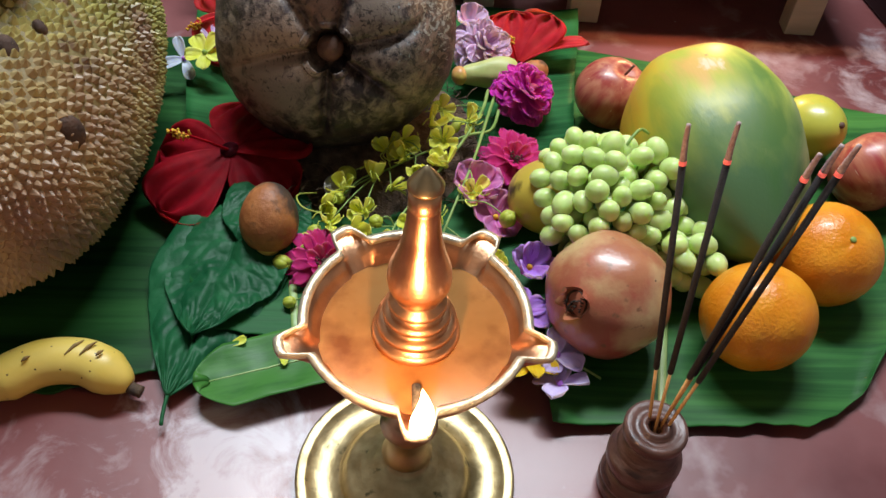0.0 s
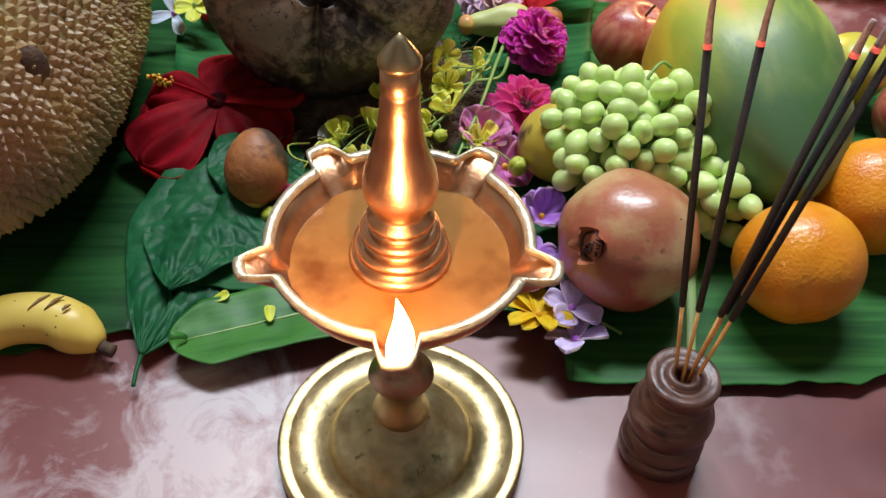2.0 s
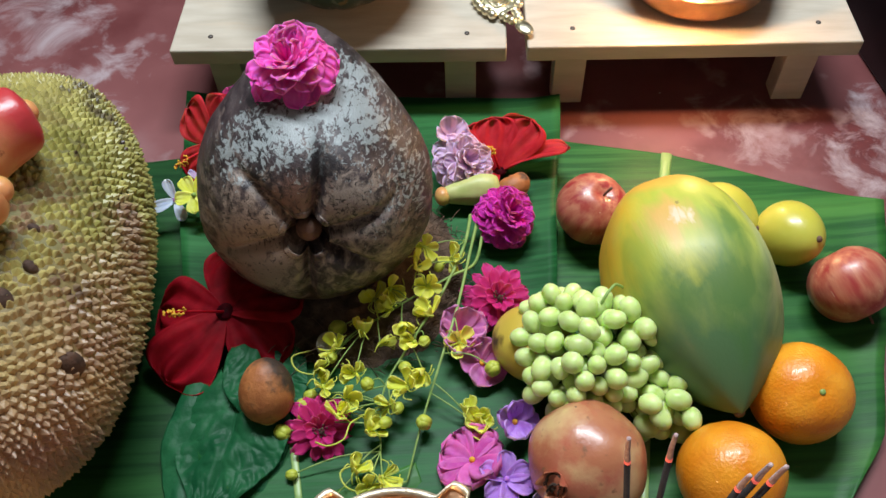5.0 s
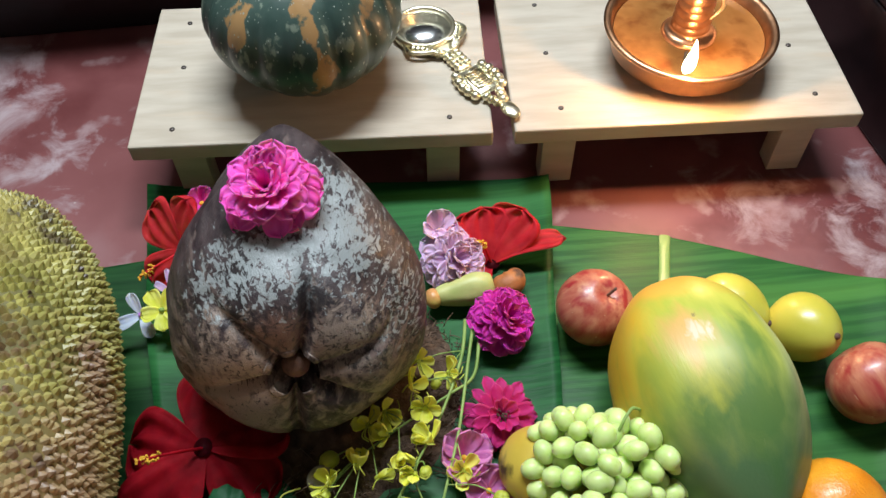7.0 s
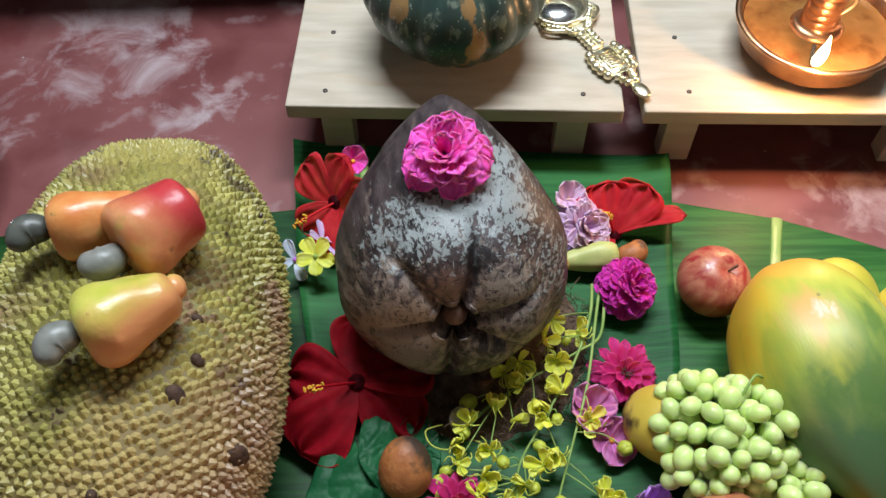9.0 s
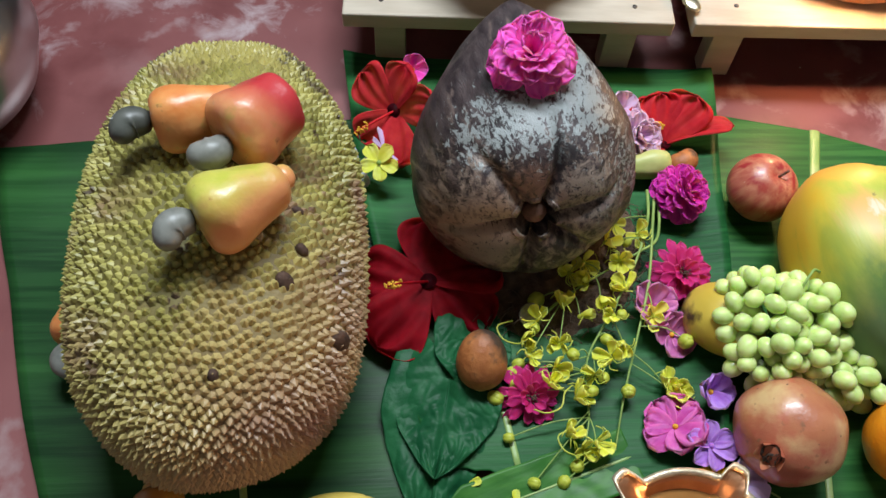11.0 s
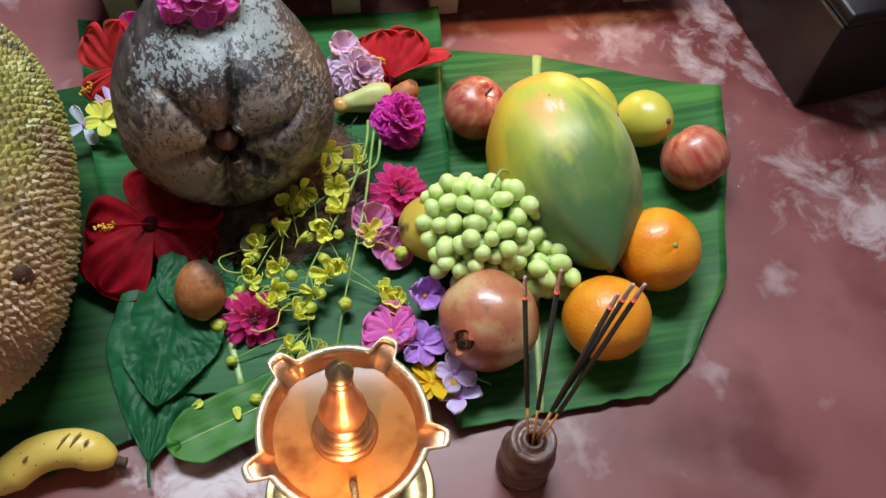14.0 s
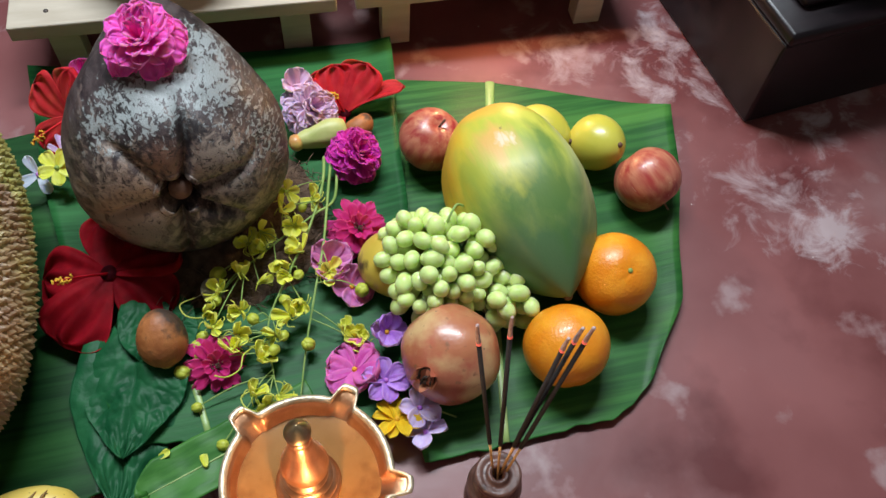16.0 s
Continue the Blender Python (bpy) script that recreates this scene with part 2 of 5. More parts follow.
LICHEN, HUSK_TAN, HUSK_RED, HUSK_SHADE_SPECK = (0.31, 0.345, 0.34), (0.37, 0.285, 0.225), (0.19, 0.105, 0.080), (0.012, 0.009, 0.010)
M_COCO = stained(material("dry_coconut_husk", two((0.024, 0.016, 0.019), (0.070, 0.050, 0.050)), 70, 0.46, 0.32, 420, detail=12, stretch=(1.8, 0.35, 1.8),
                          patch=[((0.014, 0.010, 0.011), 30, 0.54, 0.62), ((0.13, 0.092, 0.082), 60, 0.58, 0.66)]),
                 [(HUSK_TAN, (-0.045, -0.085, -0.015), 0.105, 70, 0.32, 0.70), (HUSK_TAN, (0.036, -0.084, 0.022), 0.060, 80, 0.28, 0.68),
                  (HUSK_TAN, (-0.088, -0.045, -0.005), 0.070, 55, 0.16, 0.78), (HUSK_RED, (0.000, -0.088, 0.034), 0.036, 70, 0.30, 0.66),
                  # the near-black spot paints shade into the stalk hollow
                  (HUSK_TAN, (0.058, -0.080, -0.035), 0.085, 70, 0.18, 0.70), (HUSK_SHADE_SPECK, (0.0, -0.068, 0.000), 0.030, 60, 0.42, 0.66),
                  (LICHEN, (0.040, -0.036, 0.080), 0.062, 150, 0.15, 0.53), (LICHEN, (-0.004, -0.054, 0.076), 0.055, 140, 0.15, 0.53),
                  (LICHEN, (0.044, 0.006, 0.092), 0.060, 170, 0.08, 0.53), (LICHEN, (-0.046, -0.050, 0.066), 0.055, 130, 0.08, 0.55),
                  (LICHEN, (0.086, -0.046, 0.030), 0.080, 200, 0.02, 0.52), ((0.22, 0.15, 0.13), (0.075, -0.065, 0.000), 0.080, 130, 0.05, 0.56),
                  # near-black again: shade painted into the crease above the hollow
                  (HUSK_SHADE_SPECK, (0.016, -0.070, 0.052), 0.026, 110, 0.20, 0.56),
                  # dark speckle of the husk itself
                  (HUSK_SHADE_SPECK, (-0.040, -0.070, 0.020), 0.110, 170, -0.04, 0.53), (HUSK_SHADE_SPECK, (0.030, -0.080, 0.010), 0.100, 190, -0.04, 0.53)],
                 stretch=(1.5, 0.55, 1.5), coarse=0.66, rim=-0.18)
M_COCO_KNOB = material("coconut_stalk_end", two((0.08, 0.040, 0.028), (0.17, 0.09, 0.06)), 120, 0.7, 0.4, 500)
M_COIR = material("coir_fibre", two((0.060, 0.033, 0.020), (0.17, 0.105, 0.066)), 90, 0.95, 0.9, 500)
M_PAPAYA = stained(toned(material("papaya_skin", two((0.36, 0.43, 0.045), (0.50, 0.52, 0.075)), 22, 0.46, 0.08, 260, coat=0.02, stretch=(1.8, 0.3, 1.8),
                                  speck=[((0.20, 0.21, 0.06), 90, 0.04)]),
                         [((0.50, 0.55, 0.26), (1, -0.15, 0.0), 0.024, 0.060, 0.04, 30, (1.8, 0.3, 1.8)),
                          ((0.075, 0.155, 0.060), (-0.2, -1, 0.0), 0.005, 0.075, 0.05, 26, (2.2, 0.3, 2.2)),
                          ((0.70, 0.44, 0.035), (-1, 0.40, 0.0), 0.040, 0.072, 0.05, 30, (1.6, 0.4, 1.6)),
                          ((0.74, 0.38, 0.06), (0.15, 1, 0.0), 0.054, 0.088, 0.05, 26)]),
                   [((0.060, 0.150, 0.036), (0.004, -0.050, 0.062), 0.090, 20, 0.34, 0.72), ((0.070, 0.18, 0.036), (0.016, 0.000, 0.064), 0.062, 22, 0.24, 0.74),
                    ((0.14, 0.27, 0.040), (-0.046, 0.000, 0.050), 0.070, 22, 0.18, 0.76), ((0.56, 0.50, 0.05), (-0.024, -0.002, 0.064), 0.056, 22, 0.28, 0.80),
                    ((0.70, 0.38, 0.11), (-0.020, 0.024, 0.066), 0.046, 24, 0.34, 0.72),
                    ((0.78, 0.60, 0.44), (-0.012, 0.020, 0.068), 0.018, 120, 0.30, 0.70),
                    ((0.14, 0.10, 0.04), (-0.026, 0.022, 0.068), 0.006, 200, 0.5, 0.6), ((0.14, 0.10, 0.04), (-0.012, 0.034, 0.067), 0.006, 200, 0.5, 0.6), ((0.14, 0.10, 0.04), (-0.018, 0.046, 0.066), 0.005, 200, 0.5, 0.6)],
                   stretch=(1.5, 0.5, 1.5), coarse=0.55, rim=-0.22)
M_ORANGE = material("orange_peel", two((0.78, 0.24, 0.010), (0.90, 0.36, 0.022)), 40, 0.33, 0.38, 420, coat=0.2, subsurface=0.08)
M_APPLE = material("apple_skin", two((0.38, 0.060, 0.045), (0.54, 0.21, 0.12), 0.34, 0.68), 90, 0.36, 0.08, 320, coat=0.14, stretch=(1.7, 1.7, 0.22), detail=9,
                   speck=[((0.68, 0.50, 0.34), 120, 0.09)], patch=[((0.62, 0.32, 0.17), 30, 0.54, 0.72), ((0.34, 0.035, 0.035), 60, 0.54, 0.66)])
M_MANGO = material("mango_skin", two((0.47, 0.45, 0.05), (0.62, 0.56, 0.09)), 14, 0.35, 0.06, 200, coat=0.2, subsurface=0.05,
                   speck=[((0.30, 0.26, 0.05), 120, 0.07)], patch=[((0.66, 0.44, 0.06), 7, 0.5, 0.8)])
M_MANGO_OLD = material("spotted_mango_skin", two((0.55, 0.38, 0.05), (0.66, 0.50, 0.08)), 14, 0.4, 0.06, 200, coat=0.1,
                       patch=[((0.07, 0.045, 0.018), 24, 0.56, 0.64)])
M_POME = material("pomegranate_skin", two((0.40, 0.12, 0.060), (0.52, 0.21, 0.095)), 26, 0.34, 0.14, 320, coat=0.2,
                  patch=[((0.44, 0.050, 0.050), 14, 0.46, 0.62), ((0.66, 0.43, 0.20), 18, 0.50, 0.64), ((0.28, 0.12, 0.06), 130, 0.64, 0.72)], speck=[((0.06, 0.035, 0.025), 55, 0.05)])
M_POME_IN = material("dry_calyx_inside", two((0.025, 0.012, 0.008), (0.09, 0.05, 0.03)), 90, 0.9, 0.5)
M_GRAPE = material("green_grape", two((0.56, 0.69, 0.245), (0.67, 0.79, 0.345)), 90, 0.30, 0.02, 300, subsurface=1.0, coat=0.05, vary=0.10, spec=0.35)
M_GRAPE.node_tree.nodes["Principled BSDF"].inputs["Subsurface Radius"].default_value = (0.85, 1.0, 0.55)
M_STEM = material("green_stem", two((0.19, 0.30, 0.06), (0.30, 0.42, 0.11)), 60, 0.5, 0.1)
M_NUT = toned(material("ripe_areca_nut", two((0.32, 0.10, 0.028), (0.46, 0.17, 0.05)), 70, 0.55, 0.4, 220, patch=[((0.10, 0.05, 0.03), 60, 0.56, 0.68)]),
              [((0.05, 0.03, 0.02), (0.7, 0.3, 0.8), 0.008, 0.018, 0.03, 60)])
M_BANANA = material("banana_skin", two((0.58, 0.42, 0.065), (0.68, 0.52, 0.13)), 20, 0.42, 0.08, 200, stretch=(1, 1, 1),
                    patch=[((0.12, 0.06, 0.02), 60, 0.66, 0.70)], speck=[((0.06, 0.03, 0.015), 130, 0.10)])
M_BAN_TIP = material("banana_tip", two((0.03, 0.018, 0.012), (0.10, 0.06, 0.03)), 120, 0.8, 0.4)
M_BRUISE = material("banana_bruise", two((0.14, 0.085, 0.025), (0.26, 0.16, 0.05)), 90, 0.7, 0.2)
M_CASHEW_O = toned(material("orange_cashew_apple", two((0.66, 0.22, 0.06), (0.74, 0.32, 0.10)), 60, 0.38, 0.2, 220, coat=0.08, subsurface=0.08, patch=[((0.42, 0.32, 0.07), 50, 0.58, 0.72), ((0.25, 0.10, 0.04), 120, 0.66, 0.74)]),
                   [((0.60, 0.10, 0.06), (1, 0, 0), 0.02, 0.07, 0.03)])
M_CASHEW_R = toned(material("red_cashew_apple", two((0.64, 0.22, 0.10), (0.70, 0.34, 0.14)), 60, 0.34, 0.2, 220, coat=0.08, subsurface=0.08, patch=[((0.42, 0.32, 0.07), 50, 0.58, 0.72), ((0.25, 0.10, 0.04), 120, 0.66, 0.74)]),
                   [((0.50, 0.040, 0.045), (1, 0.2, 0.3), -0.008, 0.024, 0.03)])
M_CASHEW_Y = toned(material("yellow_cashew_apple", two((0.48, 0.48, 0.07), (0.60, 0.54, 0.12)), 60, 0.34, 0.2, 220, coat=0.08, subsurface=0.08, patch=[((0.42, 0.32, 0.07), 50, 0.58, 0.72), ((0.25, 0.10, 0.04), 120, 0.66, 0.74)]),
                   [((0.68, 0.28, 0.11), (0.15, -0.75, -0.5), -0.018, 0.008, 0.03)])
M_CASHEW_B = material("browning_cashew_apple", two((0.34, 0.13, 0.03), (0.50, 0.24, 0.05)), 16, 0.32, 0.06, coat=0.3, patch=[((0.62, 0.42, 0.06), 20, 0.5, 0.7)])
M_CASHEW_G = material("green_cashew_apple", two((0.42, 0.46, 0.14), (0.58, 0.58, 0.22)), 40, 0.45, 0.1, 200)
M_KERNEL = material("grey_cashew_nut", two((0.12, 0.125, 0.11), (0.24, 0.245, 0.22)), 60, 0.4, 0.08, patch=[((0.07, 0.065, 0.055), 30, 0.55, 0.7)])
M_KERNEL_DARK = material("dark_cashew_nut", two((0.045, 0.048, 0.040), (0.10, 0.105, 0.09)), 60, 0.4, 0.08)
M_PUMPKIN = toned(material("pumpkin_rind", two((0.020, 0.048, 0.040), (0.060, 0.105, 0.085)), 30, 0.40, 0.15, 160, coat=0.2, stretch=(1, 1, 0.45), detail=10,
                           patch=[((0.20, 0.25, 0.19), 85, 0.60, 0.66), ((0.40, 0.23, 0.09), 30, 0.600, 0.625), ((0.010, 0.022, 0.02), 12, 0.56, 0.7)], speck=[((0.32, 0.38, 0.32), 130, 0.14), ((0.36, 0.40, 0.34), 260, 0.16)]),
                  [((0.16, 0.11, 0.06), (0, 0, -1), -0.035, -0.005, 0.06)])

def petal_material(name, a, b, edge=None):
    return material(name, two(a, b), 60, 0.6, 0.10, 220, subsurface=0.45, vary=0.1, spec=0.08)


M_HIBISCUS = petal_material("dark_red_petal", (0.19, 0.002, 0.006), (0.31, 0.005, 0.012))
M_HIB_DEEP = petal_material("hibiscus_throat", (0.035, 0.001, 0.003), (0.06, 0.002, 0.006))
M_HIB_LIGHT = petal_material("bright_red_petal", (0.48, 0.010, 0.020), (0.62, 0.028, 0.035))
M_POLLEN = material("yellow_pollen", two((0.74, 0.36, 0.015), (0.85, 0.52, 0.05)), 300, 0.8, 0.5)
M_HOTPINK = petal_material("hot_pink_petal", (0.88, 0.045, 0.38), (0.95, 0.13, 0.54))
M_BALSAM = petal_material("bright_pink_petal", (0.66, 0.05, 0.30), (0.80, 0.16, 0.44))
M_MAGENTA = petal_material("magenta_petal", (0.54, 0.010, 0.24), (0.70, 0.04, 0.38))
M_PINK = petal_material("pale_pink_petal", (0.70, 0.36, 0.56), (0.82, 0.55, 0.72))
M_ROSEPINK = petal_material("rose_pink_petal", (0.55, 0.10, 0.30), (0.70, 0.22, 0.44))
M_ZINNIA = petal_material("crimson_petal", (0.48, 0.012, 0.10), (0.62, 0.03, 0.18))
M_YELLOW = petal_material("yellow_petal", (0.80, 0.77, 0.05), (0.90, 0.87, 0.18))
M_BUD = material("yellow_green_bud", two((0.38, 0.44, 0.035), (0.58, 0.60, 0.09)), 70, 0.5, 0.1)
M_GOLDEN = petal_material("golden_petal", (0.80, 0.42, 0.01), (0.88, 0.54, 0.03))
M_PURPLE = petal_material("violet_petal", (0.42, 0.14, 0.56), (0.56, 0.28, 0.70))
M_LILAC = petal_material("lilac_petal", (0.62, 0.42, 0.70), (0.76, 0.58, 0.80))
M_WHITE = petal_material("white_petal", (0.72, 0.76, 0.84), (0.82, 0.86, 0.92))
M_COIN = material("dull_coin", two((0.22, 0.21, 0.18), (0.34, 0.32, 0.28)), 200, 0.4, 0.2, metallic=0.8)


# ---- geometry helpers ----
class Geo:
    """Vertices and faces of one mesh."""

    def __init__(self):
        self.v, self.f = [], []

    def grid(self, fn, nu, nv, wrap=False, thick=0.0):
        o = len(self.v)
        cols = nv if wrap else nv + 1
        pts = [Vector(fn(i / nu, j / nv)) for i in range(nu + 1) for j in range(cols)]
        self.v += pts
        q = []
        for i in range(nu):
            for j in range(nv):
                k = (j + 1) % cols if wrap else j + 1
                q.append((o + i * cols + j, o + (i + 1) * cols + j, o + (i + 1) * cols + k, o + i * cols + k))
        self.f += q
        if thick:
            d = len(pts)
            for i in range(nu + 1):
                for j in range(cols):
                    p = pts[i * cols + j]
                    a = pts[min(i + 1, nu) * cols + j] - pts[max(i - 1, 0) * cols + j]
                    b = pts[i * cols + min(j + 1, cols - 1)] - pts[i * cols + max(j - 1, 0)]
                    c = a.cross(b)
                    self.v.append(p + (c.normalized() if c.length > 1e-12 else Vector((0, 0, -1))) * thick)
            self.f += [(a + d, e + d, c + d, b + d) for a, b, c, e in q]
            rim = [i * cols for i in range(nu + 1)] + [nu * cols + j for j in range(1, nv + 1)]
            rim += [i * cols + nv for i in range(nu - 1, -1, -1)] + [j for j in range(nv - 1, 0, -1)]
            for a, b in zip(rim, rim[1:] + rim[:1]):
                self.f.append((o + b, o + a, o + a + d, o + b + d))
        return self

    def ball(self, fn, nu=16, nv=24):
        """fn(a, b): a 0..1 from the bottom pole to the top, b 0..1 round."""
        o = len(self.v)
        self.v.append(Vector(fn(0, 0)))
        for i in range(1, nu):
            self.v += [Vector(fn(i / nu, j / nv)) for j in range(nv)]
        self.v.append(Vector(fn(1, 0)))
        top = len(self.v) - 1
        for j in range(nv):
            k = (j + 1) % nv
            self.f.append((o, o + 1 + k, o + 1 + j))
            for i in range(nu - 2):
                a = o + 1 + i * nv
                self.f.append((a + j, a + k, a + nv + k, a + nv + j))
            a = o + 1 + (nu - 2) * nv
            self.f.append((a + j, a + k, top))
        return self

    def oval(self, c, r, nu=10, nv=14):
        def at(a, b):
            t, p = math.pi * (a - 0.5), 2 * math.pi * b
            return (c[0] + r[0] * math.cos(t) * math.cos(p), c[1] + r[1] * math.cos(t) * math.sin(p), c[2] + r[2] * math.sin(t))
        return self.ball(at, nu, nv)

    def tube(self, pts, radius, sides=8):
        pts = [Vector(p) for p in pts]
        n = len(pts)
        frames = []
        side = None
        for i, p in enumerate(pts):
            d = (pts[min(i + 1, n - 1)] - pts[max(i - 1, 0)]).normalized()
            if side is None:
                side = d.orthogonal().normalized()
            side = (side - d * side.dot(d)).normalized()
            frames.append((p, side, d.cross(side)))
        o = len(self.v)
        for i, (p, s, w) in enumerate(frames):
            r = radius(i / (n - 1)) if callable(radius) else radius
            self.v += [p + (s * math.cos(2 * math.pi * j / sides) + w * math.sin(2 * math.pi * j / sides)) * r for j in range(sides)]
        for i in range(n - 1):
            for j in range(sides):
                k = (j + 1) % sides
                a = o + i * sides
                self.f.append((a + j, a + k, a + sides + k, a + sides + j))
        self.f.append(tuple(o + j for j in reversed(range(sides))))
        self.f.append(tuple(o + (n - 1) * sides + j for j in range(sides)))
        return self

    def lathe(self, profile, seg=40, bend=None):
        o, n = len(self.v), len(profile)
        for r, z in profile:
            for j in range(seg):
                a = 2 * math.pi * j / seg
                rr = bend(r, z, a) if bend else r
                self.v.append(Vector((rr * math.cos(a), rr * math.sin(a), z)))
        for i in range(n - 1):
            for j in range(seg):
                k = (j + 1) % seg
                self.f.append((o + i * seg + j, o + i * seg + k, o + (i + 1) * seg + k, o + (i + 1) * seg + j))
        ring = abs(profile[0][0] - profile[-1][0]) + abs(profile[0][1] - profile[-1][1]) < 0.001
        if ring and profile[0][0] > 1e-6:
            for j in range(seg):
                k = (j + 1) % seg
                self.f.append((o + (n - 1) * seg + j, o + (n - 1) * seg + k, o + k, o + j))
        if not ring and profile[0][0] > 1e-6:
            self.f.append(tuple(o + j for j in reversed(range(seg))))
        if not ring and profile[-1][0] > 1e-6:
            self.f.append(tuple(o + (n - 1) * seg + j for j in range(seg)))
        return self

    def block(self, lo, hi, bevel=0.002):
        bm = bmesh.new()
        bmesh.ops.create_cube(bm, size=1.0)
        lo, hi = Vector(lo), Vector(hi)
        for v in bm.verts:
            v.co = Vector([(lo[i] + hi[i]) / 2 + v.co[i] * (hi[i] - lo[i]) for i in range(3)])
        if bevel:
            bmesh.ops.bevel(bm, geom=bm.edges[:], offset=bevel, segments=2, affect="EDGES", profile=0.5)
        o = len(self.v)
        bm.verts.index_update()
        self.v += [v.co.copy() for v in bm.verts]
        self.f += [tuple(o + v.index for v in f.verts) for f in bm.faces]
        bm.free()
        return self

    def move(self, m, start=0):
        for i in range(start, len(self.v)):
            self.v[i] = m @ self.v[i]
        return self

    def mesh(self, name, mat, smooth=True):
        me = bpy.data.meshes.new(name)
        me.from_pydata([tuple(v) for v in self.v], [], self.f)
        me.materials.append(mat)
        me.polygons.foreach_set("use_smooth", [smooth] * len(me.polygons))
        me.update()
        return me


def part(name, geo, mat, parent, label="", m=None, smooth=True):
    me = geo if isinstance(geo, bpy.types.Mesh) else geo.mesh(name, mat, smooth)
    ob = new(name, me)
    ob.parent = parent
    if m is not None:
        ob.matrix_basis = m
    return tagged(ob, label)


def thing(name, label, category, m=None, group="", kind=""):
    ob = new(name)
    ob.empty_display_size = 0.02
    if m is not None:
        ob.matrix_world = m
    return tagged(ob, label, category, group, kind)


def single(name, geo, mat, label, category, m=None, group="", kind="", smooth=True):
    ob = new(name, geo.mesh(name, mat, smooth))
    if m is not None:
        ob.matrix_world = m
    return tagged(ob, label, category, group, kind)


def wob(x, y, z, s, amp):
    return amp * noise.noise(Vector((x * s, y * s, z * s)))


def curve_points(pts, n=24):
    """Smooth line through a few points."""
    pts = [Vector(p) for p in pts]
    out = []
    for i in range(n + 1):
        s = i / n * (len(pts) - 1)
        k = min(int(s), len(pts) - 2)
        f = s - k
        p0, p1, p2, p3 = pts[max(k - 1, 0)], pts[k], pts[k + 1], pts[min(k + 2, len(pts) - 1)]
        out.append(0.5 * (2 * p1 + (p2 - p0) * f + (2 * p0 - 5 * p1 + 4 * p2 - p3) * f * f + (3 * p1 - p0 - 3 * p2 + p3) * f ** 3))
    return out


# ---- the room ----
single("floor", Geo().grid(lambda u, v: (-1.9 + 3.8 * u, -1.7 + 4.2 * v, wob(u * 9, v * 9, 0, 1, 0.0012) - 0.001), 60, 60), M_FLOOR,
       "polished red oxide cement floor with pale worn stains and a painted glare patch", "floor", kind="structure")
for wall_name, lo, hi in (("wall_north", (-2.0, 2.5, 0), (2.0, 2.62, 2.7)), ("wall_south", (-2.0, -1.82, 0), (2.0, -1.7, 2.7)),
                          ("wall_west", (-2.02, -1.7, 0), (-1.9, 2.5, 2.7)), ("wall_east", (1.9, -1.7, 0), (2.02, 2.5, 2.7))):
    single(wall_name, Geo().block(lo, hi, 0), M_WALL, "plain cream plastered wall", "wall", kind="structure", smooth=False)
single("ceiling", Geo().block((-2.02, -1.82, 2.7), (2.02, 2.62, 2.8), 0), M_CEIL, "plain pale ceiling", "ceiling", kind="structure", smooth=False)

# dark cabinet with a stepped plinth, beside the right-hand stool
cabinet = thing("wooden_cabinet", "dark polished wooden cabinet with stepped plinth moulding on floor", "cabinet", pose(0.529, 0.585, 0, 0, 0, 6.5))
part("plinth", Geo().block((0, 0, 0), (0.62, 0.42, 0.118), 0.003), M_DARKWOOD, cabinet, smooth=False)
part("moulding", Geo().block((0.0, -0.004, 0.1185), (0.62, 0.42, 0.135), 0.005), M_DARKWOOD, cabinet, "rounded dark moulding")
part("moulding", Geo().block((0.028, 0.026, 0.1355), (0.62, 0.42, 0.150), 0.006), M_DARKWOOD, cabinet)
part("body", Geo().block((0.055, 0.055, 0.1505), (0.62, 0.42, 0.62), 0.004), M_DARKWOOD, cabinet, smooth=False)

bench = thing("low_bench", "dark reddish wooden low bench standing on floor behind the stools", "bench", pose(-0.1, 1.075, 0, 0, 0, 1.5))
part("front_board", Geo().block((-0.95, 0, 0), (0.66, 0.03, 0.30), 0.004), M_DARKWOOD, bench, smooth=False)
part("seat", Geo().block((-0.97, -0.012, 0.3005), (0.68, 0.36, 0.325), 0.005), M_DARKWOOD, bench, smooth=False)


# ---- stools ----
def stool(m, width, depth, nails, label):
    ob = thing("wooden_stool", label, "stool", m, "low stools")
    part("seat", Geo().block((0, 0, 0.070), (width, depth, 0.088), 0.0018), M_PINE, ob, smooth=False)
    for x in (0.030, width - 0.062):
        for y in (0.014, depth - 0.040):
            part("leg", Geo().block((x, y, 0), (x + 0.032, y + 0.024, 0.0698), 0.001), M_PINE, ob, smooth=False)
    for x, y in nails:
        part("nail", Geo().lathe([(0, 0.0865), (0.0028, 0.0875), (0.0024, 0.0889), (0.0001, 0.0891)], 10), M_NAIL, ob, "dark nail head", pose(x, y, 0))
    return ob


stool(pose(-0.2285, 0.782, 0, 0, 0, -2.8), 0.333, 0.200,
      [(0.038, 0.021), (0.037, 0.106), (0.034, 0.174), (0.294, 0.022), (0.293, 0.104), (0.292, 0.172)], "small low stool of pale bare wood with dark nails")
stool(pose(0.1240, 0.765, 0, 0, 0, -2.1), 0.324, 0.200,
      [(0.046, 0.027), (0.042, 0.105), (0.040, 0.181), (0.287, 0.029), (0.283, 0.099), (0.282, 0.177)], "small low stool of pale knotty wood with nails")


